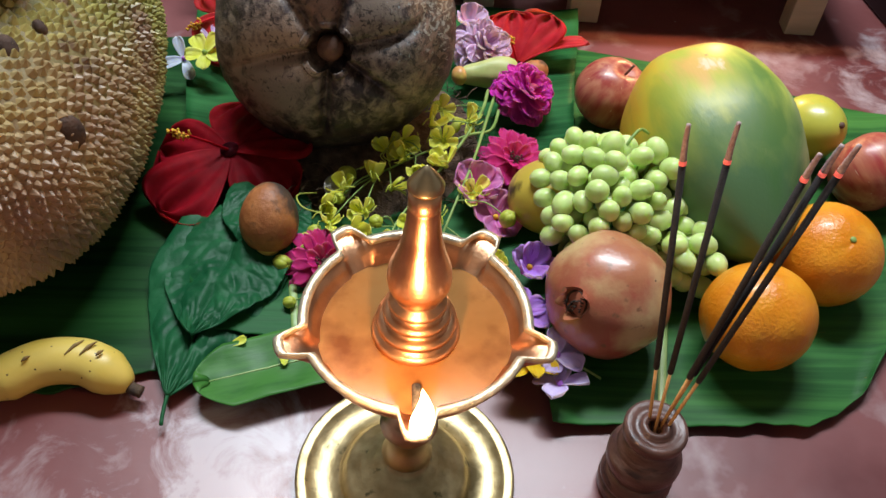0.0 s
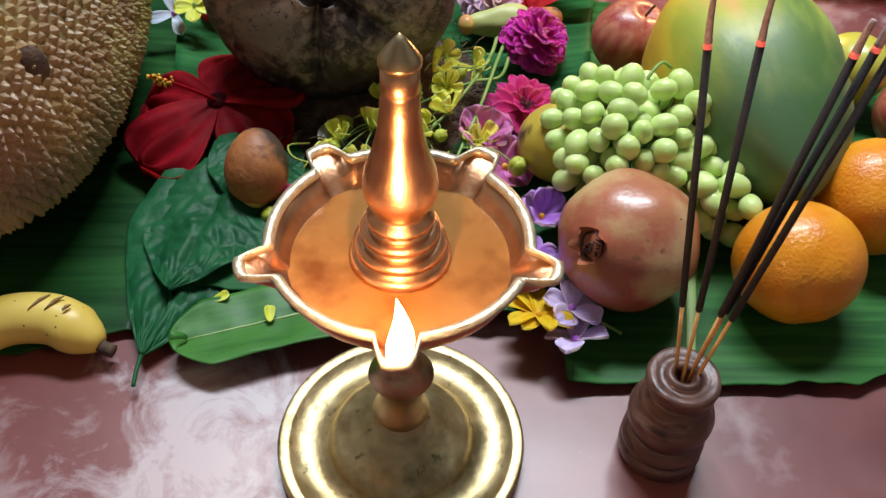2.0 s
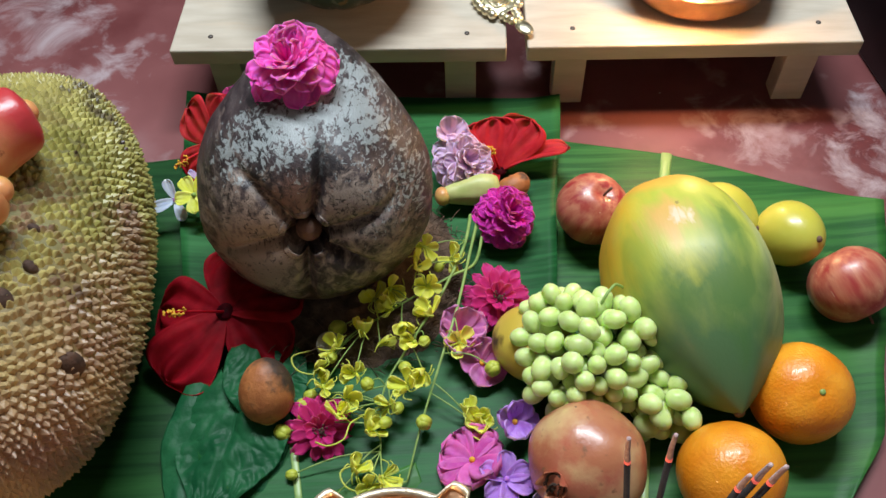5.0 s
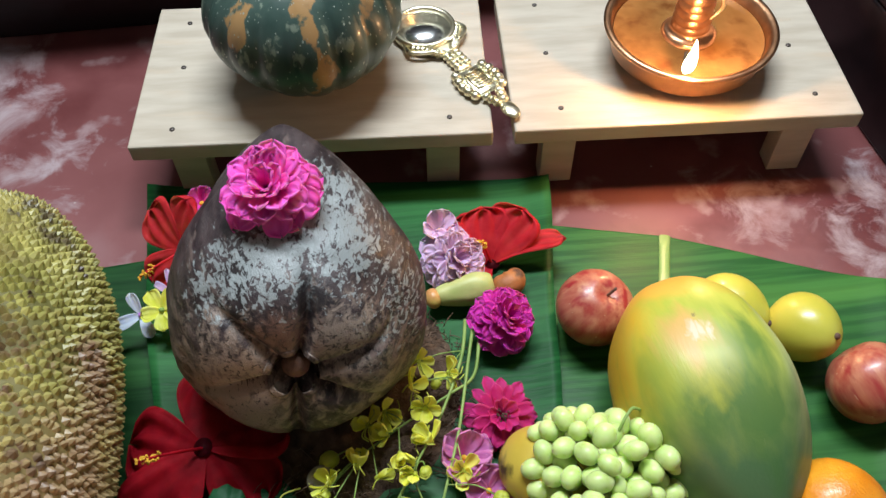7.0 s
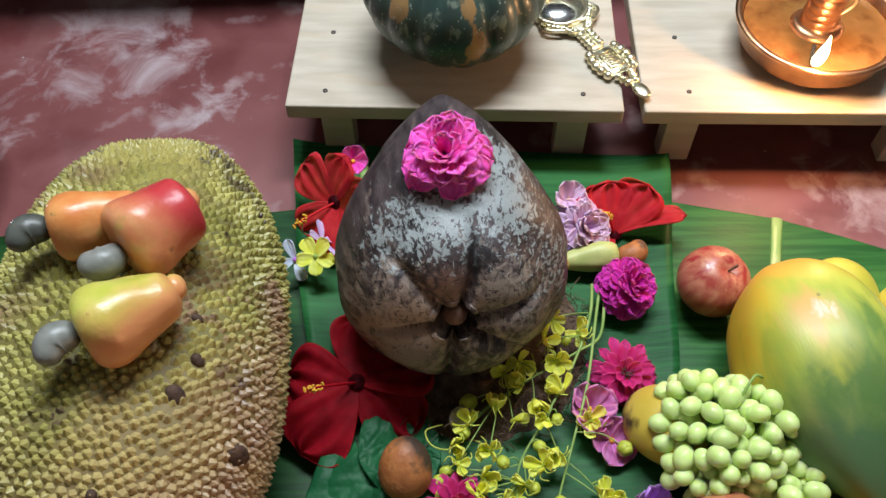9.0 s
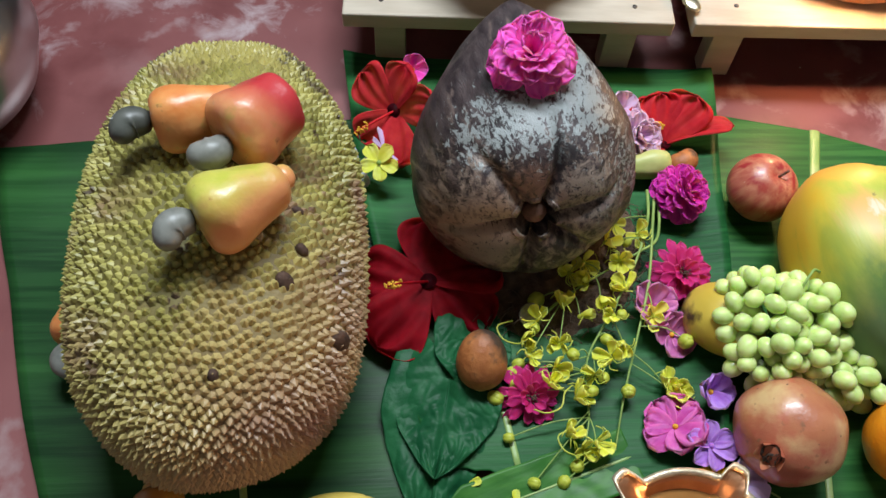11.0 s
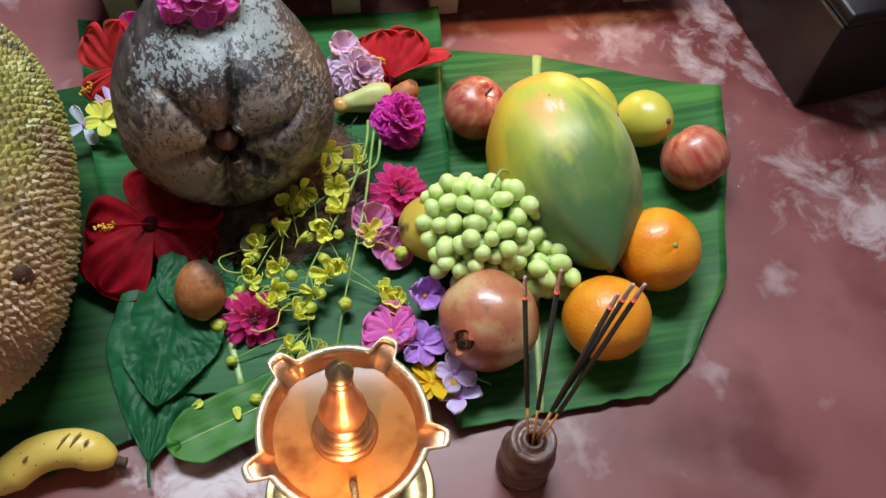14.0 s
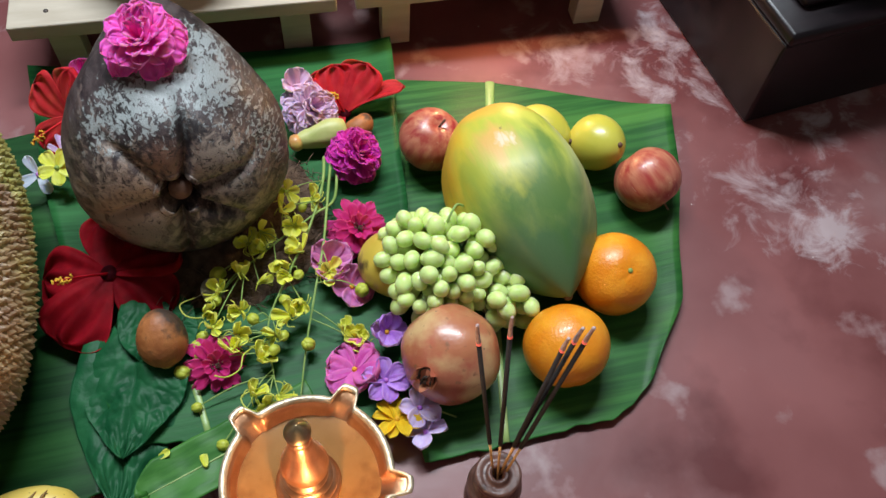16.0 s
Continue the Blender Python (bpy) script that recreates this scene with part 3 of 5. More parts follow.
# ---- leaves laid on the floor ----
def banana_leaf(name, corners, z, mat, rib, label, ragged=0.0, veins=70, seed=1, curl=0.0, back=0.0, corner=0.0):
    """corners: back-left, back-right, front-right, front-left; rib: its place across, 0 to 1, back and front."""
    bl, br, fr, fl = [Vector((*c, 0)) for c in corners]
    ob = thing(name, label, "leaf", Matrix.Translation((0, 0, z)), "banana leaves")

    def at(u, v):
        bow = math.sin(math.pi * u)
        a, b = bl.lerp(fl, u), br.lerp(fr, u)
        p = a.lerp(b, v)
        p += (b - a).normalized() * (wob(u * 3, seed, v > 0.5, 1.3, 0.005) * (2 * v - 1) + 0.010 * bow * (2 * v - 1))
        r = rib[0] + (rib[1] - rib[0]) * u
        p.y += back * max(0.0, 1 - abs(v - r) * 2.5) * max(0.0, 1 - u * 3) + corner * max(0.0, (v - 0.72) / 0.28) ** 2 * max(0.0, (u - 0.7) / 0.3)
        if ragged:
            p.y += max(0, u - 0.8) * 5 * wob(v * 14, seed, 0, 1, ragged) * 0.35
        h = 0.004 * (bl - fl).length / veins * math.sin(math.pi * 2 * veins * (u + 0.10 * abs(v - r))) * min(1, abs(v - r) * 12)
        h += 0.004 * abs(v - r) + wob(p.x, p.y, seed, 14, 0.0018) + curl * max(0, abs(v - 0.5) - 0.42) * 8 * 0.01
        return (p.x, p.y, h + 0.0012)

    part("blade", Geo().grid(at, veins * 4, 40, thick=0.0006), mat, ob)
    mid = [Vector(at(i / 30, rib[0] + (rib[1] - rib[0]) * i / 30)) + Vector((0, 0, 0.0008)) for i in range(31)]
    o = Geo().tube([(q.x, q.y, 0) for q in mid], lambda s: 0.0054 - 0.0026 * s, 10)
    for i, q in enumerate(o.v):
        q.z = q.z * 0.35 + mid[i // 10].z
    part("midrib", o, M_RIB, ob, "pale green midrib")
    return ob


banana_leaf("banana_leaf", [(-0.575, 0.685), (-0.19, 0.72), (-0.172, 0.318), (-0.43, 0.255)], 0.001, M_LEAF_SHADED, (0.55, 0.52),
            "deep green banana leaf under the jackfruit, darkened for its shade", 0.02, 60, 3)
banana_leaf("banana_leaf", [(0.10, 0.730), (0.450, 0.619), (0.322, 0.288), (0.095, 0.284)], 0.004, M_LEAF, (0.46, 0.32),
            "fresh green banana leaf carrying the fruits, ragged front edge", 0.010, 70, 8, 0.6, 0.014, 0.036)
banana_leaf("banana_leaf", [(-0.232, 0.80), (0.160, 0.768), (0.085, 0.325), (-0.150, 0.350)], 0.011, M_LEAF_MID, (0.18, 0.30),
            "fresh green banana leaf under the coconut and flowers", 0.02, 74, 15, 0.8)


def leaf_piece():
    ob = thing("leaf_piece", "small rounded end of a green leaf lying on floor", "leaf", pose(-0.143, 0.303, 0.011, 0, 0, 18), "banana leaves")

    def at(u, v):
        s = 2 * v - 1
        w = 0.0245 * min(1.0, u / 0.14) ** 0.5 * (1 + 0.10 * noise.noise(Vector((u * 4, s, 3)))) + 0.0004
        return (0.165 * u + 0.010 * (1 - s * s) * (u < 0.01), w * s, 0.0016 + 0.0035 * abs(s) + 0.0016 * noise.noise(Vector((u * 9, s * 1.5, 1))))
    part("blade", Geo().grid(at, 110, 20, thick=0.0006), M_LEAF_PIECE, ob)
    part("midrib", Geo().tube([Vector(at(i / 20, 0.5)) + Vector((0, 0, 0.0006)) for i in range(21)], lambda s: 0.0004 + 0.0012 * s, 8), M_RIB, ob, "pale green midrib")


leaf_piece()


def betel_leaf(m, length, width, label, blunt=False, seed=0):
    ob = thing("betel_leaf", label, "leaf", m, "betel leaves")

    def at(u, v):
        w = width * (math.sin(math.pi * min(1, u * 0.93 + 0.07) ** 0.72)) ** (0.8) * (1.0 if blunt else (1 - 0.25 * u))
        s = 2 * v - 1
        w *= 1 + 0.05 * noise.noise(Vector((u * 7, seed, s > 0)))
        y = -length * u + 0.22 * length * (abs(s) ** 2) * max(0, 0.35 - u) * 2
        # puffed cells between side veins that sweep towards the tip
        near, far = noise.voronoi(Vector((s * 2.4 + seed, (u - 0.28 * abs(s)) * 9.0, seed * 3.0)))[0][:2]
        quilt = 0.0038 * min(0.6, far - near) * min(1, abs(s) * 5) * min(1, 4 * u)
        quilt += 0.0042 * noise.noise(Vector((s * 2.2 + 3, u * 4.6, seed + 7))) + 0.0005 * noise.noise(Vector((s * 6, u * 14, seed)))
        return (w * s, y, quilt + 0.007 * abs(s) ** 1.3 * math.cos(seed + u * 3) - 0.003 * math.exp(-(s / 0.10) ** 2))

    part("blade", Geo().grid(at, 90, 56, thick=0.0005), M_BETEL, ob)
    part("vein", Geo().tube([Vector(at(i / 16, 0.5)) + Vector((0, 0, 0.0003)) for i in range(17)], lambda s: 0.0010 - 0.0006 * s, 6), M_BETEL, ob)
    part("stalk", Geo().tube(curve_points([at(1, 0.5), Vector(at(1, 0.5)) + Vector((0.001, -0.010, -0.001)), Vector(at(1, 0.5)) + Vector((0.003, -0.020, -0.002))], 8), 0.0013, 6), M_BETEL, ob)
    return ob


betel_leaf(pose(-0.135, 0.444, 0.020, 3, 2, -9), 0.150, 0.054, "large glossy dark green betel leaf lying under others", False, 1)
betel_leaf(pose(-0.131, 0.440, 0.028, 5, -3, -11), 0.104, 0.046, "glossy wrinkled betel leaf on top of another", True, 2)
betel_leaf(pose(-0.118, 0.475, 0.030, 14, 10, 12), 0.075, 0.034, "glossy betel leaf behind the areca nut", True, 4)


# ---- jackfruit ----
def jackfruit():
    ob = thing("jackfruit", "large whole ripe jackfruit with blunt spiky yellow-green rind on leaf", "jackfruit", pose(-0.3160, 0.516, 0.098, 0, 0, 3))
    rx, ry, rz = 0.111, 0.196, 0.098

    def shape(d):
        """Surface point for a unit direction."""
        x, y, z = d
        p = 2.35
        k = (abs(x) ** p + abs(y) ** p + abs(z) ** p) ** (-1 / p)
        w = 1 + 0.035 * noise.noise(Vector((x * 1.6 + 4, y * 1.6, z * 1.6)))
        w *= 1 - 0.05 * max(0, y) + 0.02 * x * y
        return Vector((x * k * rx * w * (1 + 0.06 * max(0, -y)), y * k * ry * w, z * k * rz * w))

    def direction(a, b):
        t, p = math.pi * (a - 0.5), 2 * math.pi * b
        return (math.cos(t) * math.cos(p), math.sin(t), math.cos(t) * math.sin(p))

    part("body", Geo().ball(lambda a, b: shape(direction(a, b)), 48, 64), M_JACK, ob, "olive rind between the spikes")
    spikes = Geo()
    rnd = random.Random(5)
    count = 6500
    gold = math.pi * (3 - math.sqrt(5))
    for i in range(count):
        y = 1 - 2 * (i + 0.5) / count
        r = math.sqrt(1 - y * y)
        d = Vector((r * math.cos(gold * i), y, r * math.sin(gold * i)))
        d = (d + Vector((rnd.uniform(-1, 1), rnd.uniform(-1, 1), rnd.uniform(-1, 1))) * 0.0115).normalized()
        if d.z < -0.8:
            continue
        c = shape(d)
        e = d.orthogonal().normalized()
        t1 = shape((d + e * 0.02).normalized()) - c
        t2 = shape((d + d.cross(e) * 0.02).normalized()) - c
        n = t1.cross(t2).normalized()
        if n.dot(d) < 0:
            n = -n
        t1.normalize()
        t2 = n.cross(t1)
        big = 1 + 0.18 * noise.noise(c * 18)
        rad = rnd.uniform(0.0041, 0.0047) * big
        high = rnd.uniform(0.0034, 0.0054) * big
        turn = rnd.uniform(0, 1)
        o = len(spikes.v)
        lean = (t1 * rnd.uniform(-1, 1) + t2 * rnd.uniform(-1, 1)) * 0.0008
        for rr, hh in ((1.0, -0.0008), (0.40, 0.50)):
            for j in range(6):
                a = (j + turn) * math.pi / 3
                spikes.v.append(c + (t1 * math.cos(a) + t2 * math.sin(a)) * rad * rr + n * (high * hh if hh > 0 else hh) + lean * max(0, hh))
        spikes.v.append(c + n * high + lean)
        for j in range(6):
            k = (j + 1) % 6
            spikes.f.append((o + j, o + k, o + 6 + k, o + 6 + j))
            spikes.f.append((o + 6 + j, o + 6 + k, o + 12))
    tagged(part("thorny_rind", spikes, M_SPIKE, ob, "short yellowish spikes", smooth=False), kind="stuff")
    for d, s in (((0.86, -0.62, 0.42), 0.012), ((0.50, -0.42, 0.80), 0.009), ((0.62, -0.30, 0.80), 0.006), ((0.1, -0.72, 0.72), 0.006), ((0.58, -0.14, 0.8), 0.005)):
        c = shape(Vector(d).normalized())
        part("scar", Geo().oval((0, 0, 0), (s * 0.7, s, 0.0042), 8, 12), M_SCAR, ob, "dark dried scar",
             Matrix.Translation(c) @ c.to_track_quat("Z", "Y").to_matrix().to_4x4())
    return ob


jackfruit()


# ---- coconut ----
def coconut():
    ob = thing("coconut", "large dry unhusked coconut, grey-brown with pale lichen patches", "coconut", pose(-0.069, 0.585, 0.105, -21, 0, 2))

    def at(a, b):
        # the axis runs along y, from the stalk end (a = 0) to the pointed end (a = 1)
        ang = 2 * math.pi * b
        if a < 0.08:
            q = a / 0.08
            r, y, k = 0.022 * q, -0.056 - 0.026 * q ** 1.8, 0.0
        else:
            q = (a - 0.08) / 0.92
            k = (1 - math.cos(math.pi * q)) / 2
            y = -0.082 + 0.180 * k - 0.007 * math.sin(math.pi * min(1, k / 0.16))
            blunt = (1 - (1 - k / 0.45) ** 2.3) ** 0.5 if k < 0.45 else max(0, 1 - ((k - 0.45) / 0.55) ** 1.45) ** 0.85
            r = max(0.0960 * blunt, 0.022 * (1 - q) ** 6)
        near = max(0.0, 1 - k / 0.55)
        crease, lobe = 0, 0
        for c0, deep in ((0.205, 0.9), (0.36, 0.7), (0.53, 1), (0.72, 1.0), (0.885, 1.0), (0.04, 0.8)):
            d = abs((b - c0 + 0.012 * math.sin(k * 14 + c0 * 40) + 0.5) % 1 - 0.5)
            crease += deep * math.exp(-(d * 6.28 * max(r, 0.022) / 0.0042) ** 2)
            lobe += math.exp(-(d * 6.28 * max(r, 0.022) / 0.013) ** 2)
        fold = max(0.0, 1 - k / 0.17)
        r *= 1 + near * 0.014 * math.cos(ang * 3 + 0.6) - fold * (0.09 * min(1, crease) + 0.03 * min(1, lobe)) + 0.014 * math.cos(ang * 3 + 1.2) * (1 - near)
        x, z = r * math.cos(ang), r * math.sin(ang)
        d = 1 + 0.03 * noise.noise(Vector((x * 22, y * 22, z * 22))) + 0.010 * noise.noise(Vector((x * 110, y * 40, z * 110)))
        rise = max(0.0, (k - 0.40) / 0.60)
        return (x * d, y + fold * (0.012 * min(1, crease) + 0.003 * min(1, lobe) - 0.003) * min(1, a / 0.08), z * d + 0.104 * rise ** 1.4)

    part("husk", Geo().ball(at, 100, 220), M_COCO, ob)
    part("stalk_end", Geo().oval((0, -0.068, 0.0), (0.0100, 0.010, 0.0100), 12, 16), M_COCO_KNOB, ob, "brown stalk end in the hollow")
    return ob


coconut()


def coir_pad():
    pad = thing("coir_pad", "dark brown coconut fibre pad under the coconut", "coir pad", pose(-0.040, 0.552, 0.010))
    ob = Geo()

    def at(u, v):
        a = 2 * math.pi * v
        r = 0.100 * u * (1 + 0.14 * noise.noise(Vector((math.cos(a) * 2, math.sin(a) * 2, 1))))
        return (r * math.cos(a), r * 0.95 * math.sin(a), 0.024 * max(0, 1 - u ** 3) + wob(r * math.cos(a), r * math.sin(a), u, 90, 0.006) * (1 - 0.5 * u))
    ob.grid(at, 22, 70, wrap=True)
    part("mat", ob, M_COIR, pad)
    ob = Geo()
    rnd = random.Random(3)
    for i in range(900):
        a, rr = rnd.uniform(0, 2 * math.pi), rnd.uniform(0.060, 0.102)
        p = Vector((rr * math.cos(a), rr * 0.95 * math.sin(a), rnd.uniform(0.002, 0.024)))
        d = Vector((rnd.uniform(-1, 1), rnd.uniform(-1, 1), rnd.uniform(-0.3, 0.5))) * 0.013
        ob.tube([p, p + d * 0.5 + Vector((0, 0, 0.002)), p + d], 0.0004, 3)
    tagged(part("loose_fibre", ob, M_COIR, pad, "loose brown fibres"), kind="stuff")


coir_pad()


# ---- papaya ----
def papaya():
    ob = thing("papaya", "large ripening papaya, green with yellow-orange flush", "papaya", pose(0.2300, 0.498, 0.067, -2, 0, 8))

    def at(a, b):
        ang = 2 * math.pi * b
        y = 0.098 - 0.212 * ((1 - math.cos(math.pi * a)) / 2)
        k = (0.098 - y) / 0.212
        r = 0.0685 * (1 - (1 - k / 0.47) ** 2.2) ** 0.58 if k < 0.47 else 0.0685 * max(0, 1 - ((k - 0.47) / 0.53) ** 1.95) ** 0.85
        r *= 1 + 0.042 * math.cos(5 * ang + 0.5) * (0.55 + 0.6 * abs(k - 0.45))
        x, z = r * math.cos(ang), r * math.sin(ang)
        z += 0.012 * (0.4 - k)
        return (x + wob(x, y, z, 20, 0.002), y, z * 1.0 + wob(x, y, z + 3, 20, 0.002))

    part("skin", Geo().ball(at, 48, 60), M_PAPAYA, ob)
    part("stalk_end", Geo().oval((0, -0.111, -0.010), (0.0045, 0.004, 0.0045), 8, 10), M_BAN_TIP, ob, "dark dried stalk end")


papaya()


# ---- round fruits ----
def round_fruit(name, r, mat, label, category, m, dent=0.10, flat=0.94, ribs=0, group="", stalk=True, lump=0.02):
    ob = thing(name, label, category, m, group)

    def at(a, b):
        t, p = math.pi * (a - 0.5), 2 * math.pi * b
        rr = r * (1 + lump * noise.noise(Vector((math.cos(p) * 1.5, math.sin(p) * 1.5, t * 1.5 + r * 99))))
        c = math.cos(t) ** 0.96 if abs(math.cos(t)) > 1e-9 else 0
        z = rr * flat * math.sin(t)
        hollow = math.exp(-((c / 0.24) ** 2)) * dent * r
        z += -hollow if t > 0 else hollow * 0.7
        k = 1 + (0.02 * math.cos(ribs * p) if ribs else 0)
        return (rr * c * k * math.cos(p), rr * c * k * math.sin(p), z)

    part("skin", Geo().ball(at, 30, 40), mat, ob)
    if stalk:
        top = r * flat - dent * r
        part("stalk", Geo().tube(curve_points([(0, 0, top - 0.001), (0.001, 0, top + 0.005), (0.003, 0.001, top + 0.011)], 6), 0.0012, 6), M_COCO_KNOB, ob)
    return ob


def orange(m, label):
    ob = round_fruit("orange", 0.0385, M_ORANGE, label, "orange", m, 0.03, 0.95, group="oranges", stalk=False)
    part("navel", Geo().oval((0, 0, 0.0358), (0.0024, 0.0024, 0.0012), 6, 10), M_STEM, ob, "small dry green navel")


orange(pose(0.2345, 0.3490, 0.044, -75, 10, 0), "round bright orange with pitted peel and glossy highlight")
orange(pose(0.3010, 0.4090, 0.044, 25, -6, 20), "round bright orange with small green navel on top")
round_fruit("apple", 0.033, M_APPLE, "small dull red streaked apple on leaf", "apple", pose(0.1700, 0.600, 0.040, 12, 14, 10), 0.16, 0.9, group="apples")
round_fruit("apple", 0.034, M_APPLE, "small red and yellow streaked apple lying on its side", "apple", pose(0.3735, 0.509, 0.038, 24, 112, -38), 0.16, 0.92, group="apples")


def mango(m, size, mat, label):
    def at(a, b):
        t, p = math.pi * (a - 0.5), 2 * math.pi * b
        c = math.cos(t)
        return (size[0] * c * math.cos(p) * (1 - 0.12 * math.sin(t)), size[1] * c * math.sin(p) * (1 - 0.12 * math.sin(t)) + 0.06 * size[1] * math.cos(2 * t), size[2] * math.sin(t))
    ob = thing("mango", label, "mango", m, "mangoes")
    part("skin", Geo().ball(at, 24, 32), mat, ob)
    part("stalk", Geo().oval((0, 0, size[2]), (0.003, 0.003, 0.0025), 6, 8), M_COCO_KNOB, ob)


mango(pose(0.338, 0.562, 0.038, 40, 30, 0), (0.0275, 0.029, 0.032), M_MANGO, "small ripe yellow mango beside the papaya")
mango(pose(0.285, 0.590, 0.033, 40, 70, 0), (0.028, 0.029, 0.034), M_MANGO, "small ripe yellow mango behind the papaya")
mango(pose(0.104, 0.461, 0.040, 60, 0, 20), (0.031, 0.029, 0.042), M_MANGO_OLD, "overripe yellow mango with black spots under grapes")


def pomegranate(m):
    ob = round_fruit("pomegranate", 0.0435, M_POME, "round reddish brown pomegranate with an open calyx", "pomegranate", m, -0.04, 0.93, 6, stalk=False)

    def crown(u, v):
        a = 2 * math.pi * v
        tooth = 0.5 + 0.5 * math.cos(5 * a)
        r = 0.0082 + 0.002 * u + 0.001 * tooth * u
        return (r * math.cos(a), r * math.sin(a), 0.0385 + u * (0.003 + 0.008 * tooth ** 1.5))
    part("calyx", Geo().grid(crown, 8, 60, wrap=True), M_POME, ob, "toothed calyx")
    part("calyx_hollow", Geo().lathe([(0, 0.0395), (0.0078, 0.0400), (0.0083, 0.0412), (0.0, 0.0405)], 20), M_POME_IN, ob, "dark dry inside of the calyx")
    rnd = random.Random(2)
    stamens = Geo()
    for i in range(26):
        a, r = rnd.uniform(0, 6.28), rnd.uniform(0.001, 0.0065)
        stamens.tube([(r * math.cos(a), r * math.sin(a), 0.040), (r * 1.1 * math.cos(a + 0.3), r * 1.1 * math.sin(a + 0.3), 0.0455)], 0.0005, 4)
    part("stamen_tuft", stamens, M_POME_IN, ob)


pomegranate(pose(0.1320, 0.3600, 0.049, 38, -52, -4))


# ---- grapes ----
def grapes():
    ob = thing("grape_bunch", "bunch of pale green seedless grapes resting on other fruit", "grapes", pose(0.150, 0.441, 0.0))

    def oval_berry(a, b):
        t = math.pi * (a - 0.5)
        c = max(0.0, math.cos(t)) ** 0.94 * 0.0078
        return (c * math.cos(2 * math.pi * b), c * math.sin(2 * math.pi * b), 0.0097 * math.sin(t))
    berry = Geo().ball(oval_berry, 12, 16).mesh("grape", M_GRAPE)
    rnd = random.Random(11)
    pts = []
    tries = 0
    while len(pts) < 145 and tries < 40000:
        tries += 1
        d = Vector((rnd.gauss(0, 1), rnd.gauss(0, 1), rnd.gauss(0.35, 0.8))).normalized()
        if d.z < -0.25:
            continue
        k = rnd.choice((1.0, 1.0, 1.06, 0.92, 0.78)) * (1 + 0.10 * math.sin(3 * math.atan2(d.y, d.x) + 1))
        c = Vector((d.x * 0.056 * k - 0.006, d.y * 0.046 * k + 0.006, 0.054 + d.z * 0.042 * k))
        if rnd.random() < 0.25:
            c = Vector((0.043 + rnd.uniform(-0.014, 0.020), -0.034 + rnd.uniform(-0.020, 0.020), 0.036 + rnd.uniform(-0.014, 0.026)))
        if all((c - q).length > 0.0126 for q in pts):
            pts.append(c)
            aim = (c - Vector((0, 0, 0.05))).normalized() + Vector((rnd.uniform(-1, 1), rnd.uniform(-1, 1), rnd.uniform(-1, 1))) * 0.9
            s = rnd.uniform(0.86, 1.08)
            part("grape", berry, M_GRAPE, ob, m=Matrix.Translation(c) @ aim.to_track_quat("Z", "Y").to_matrix().to_4x4() @ Matrix.Scale(s, 4))
    part("main_stalk", Geo().tube(curve_points([(-0.02, 0.0, 0.060), (0.0, 0.022, 0.092), (0.008, 0.032, 0.098), (0.014, 0.038, 0.098), (0.020, 0.038, 0.094)], 16), 0.0012, 6), M_STEM, ob, "thin curved green stalk")
    for c in pts:
        part("stalk", Geo().tube([c * 0.98, Vector((c.x * 0.4, c.y * 0.4, 0.05))], 0.0007, 4), M_STEM, ob)


grapes()


# ---- lamps ----
def flame(m, size, parent):
    def at(a, b):
        k = a
        r = 0.0045 * math.sin(math.pi * k ** 0.58) ** 0.85 * (1 - 0.45 * k)
        return (r * math.cos(2 * math.pi * b) + 0.0016 * math.sin(k * 3), r * math.sin(2 * math.pi * b), 0.030 * k)
    part("flame", Geo().ball(at, 24, 24), M_FLAME, parent, "bright burning flame", m @ Matrix.Scale(size, 4))


def spouted(r, z, a, lips, z0, z1, reach, width=0.128):
    """Radius of a round bowl with pouring lips at the angles given."""
    w = max(0.0, min(1.0, (z - z0) / (z1 - z0)))
    k = 0
    for c in lips:
        d = abs((a - c + math.pi) % (2 * math.pi) - math.pi)
        k += math.exp(-(d / width) ** 6)
    return r + reach * k * w * w * min(1, r / 0.03)


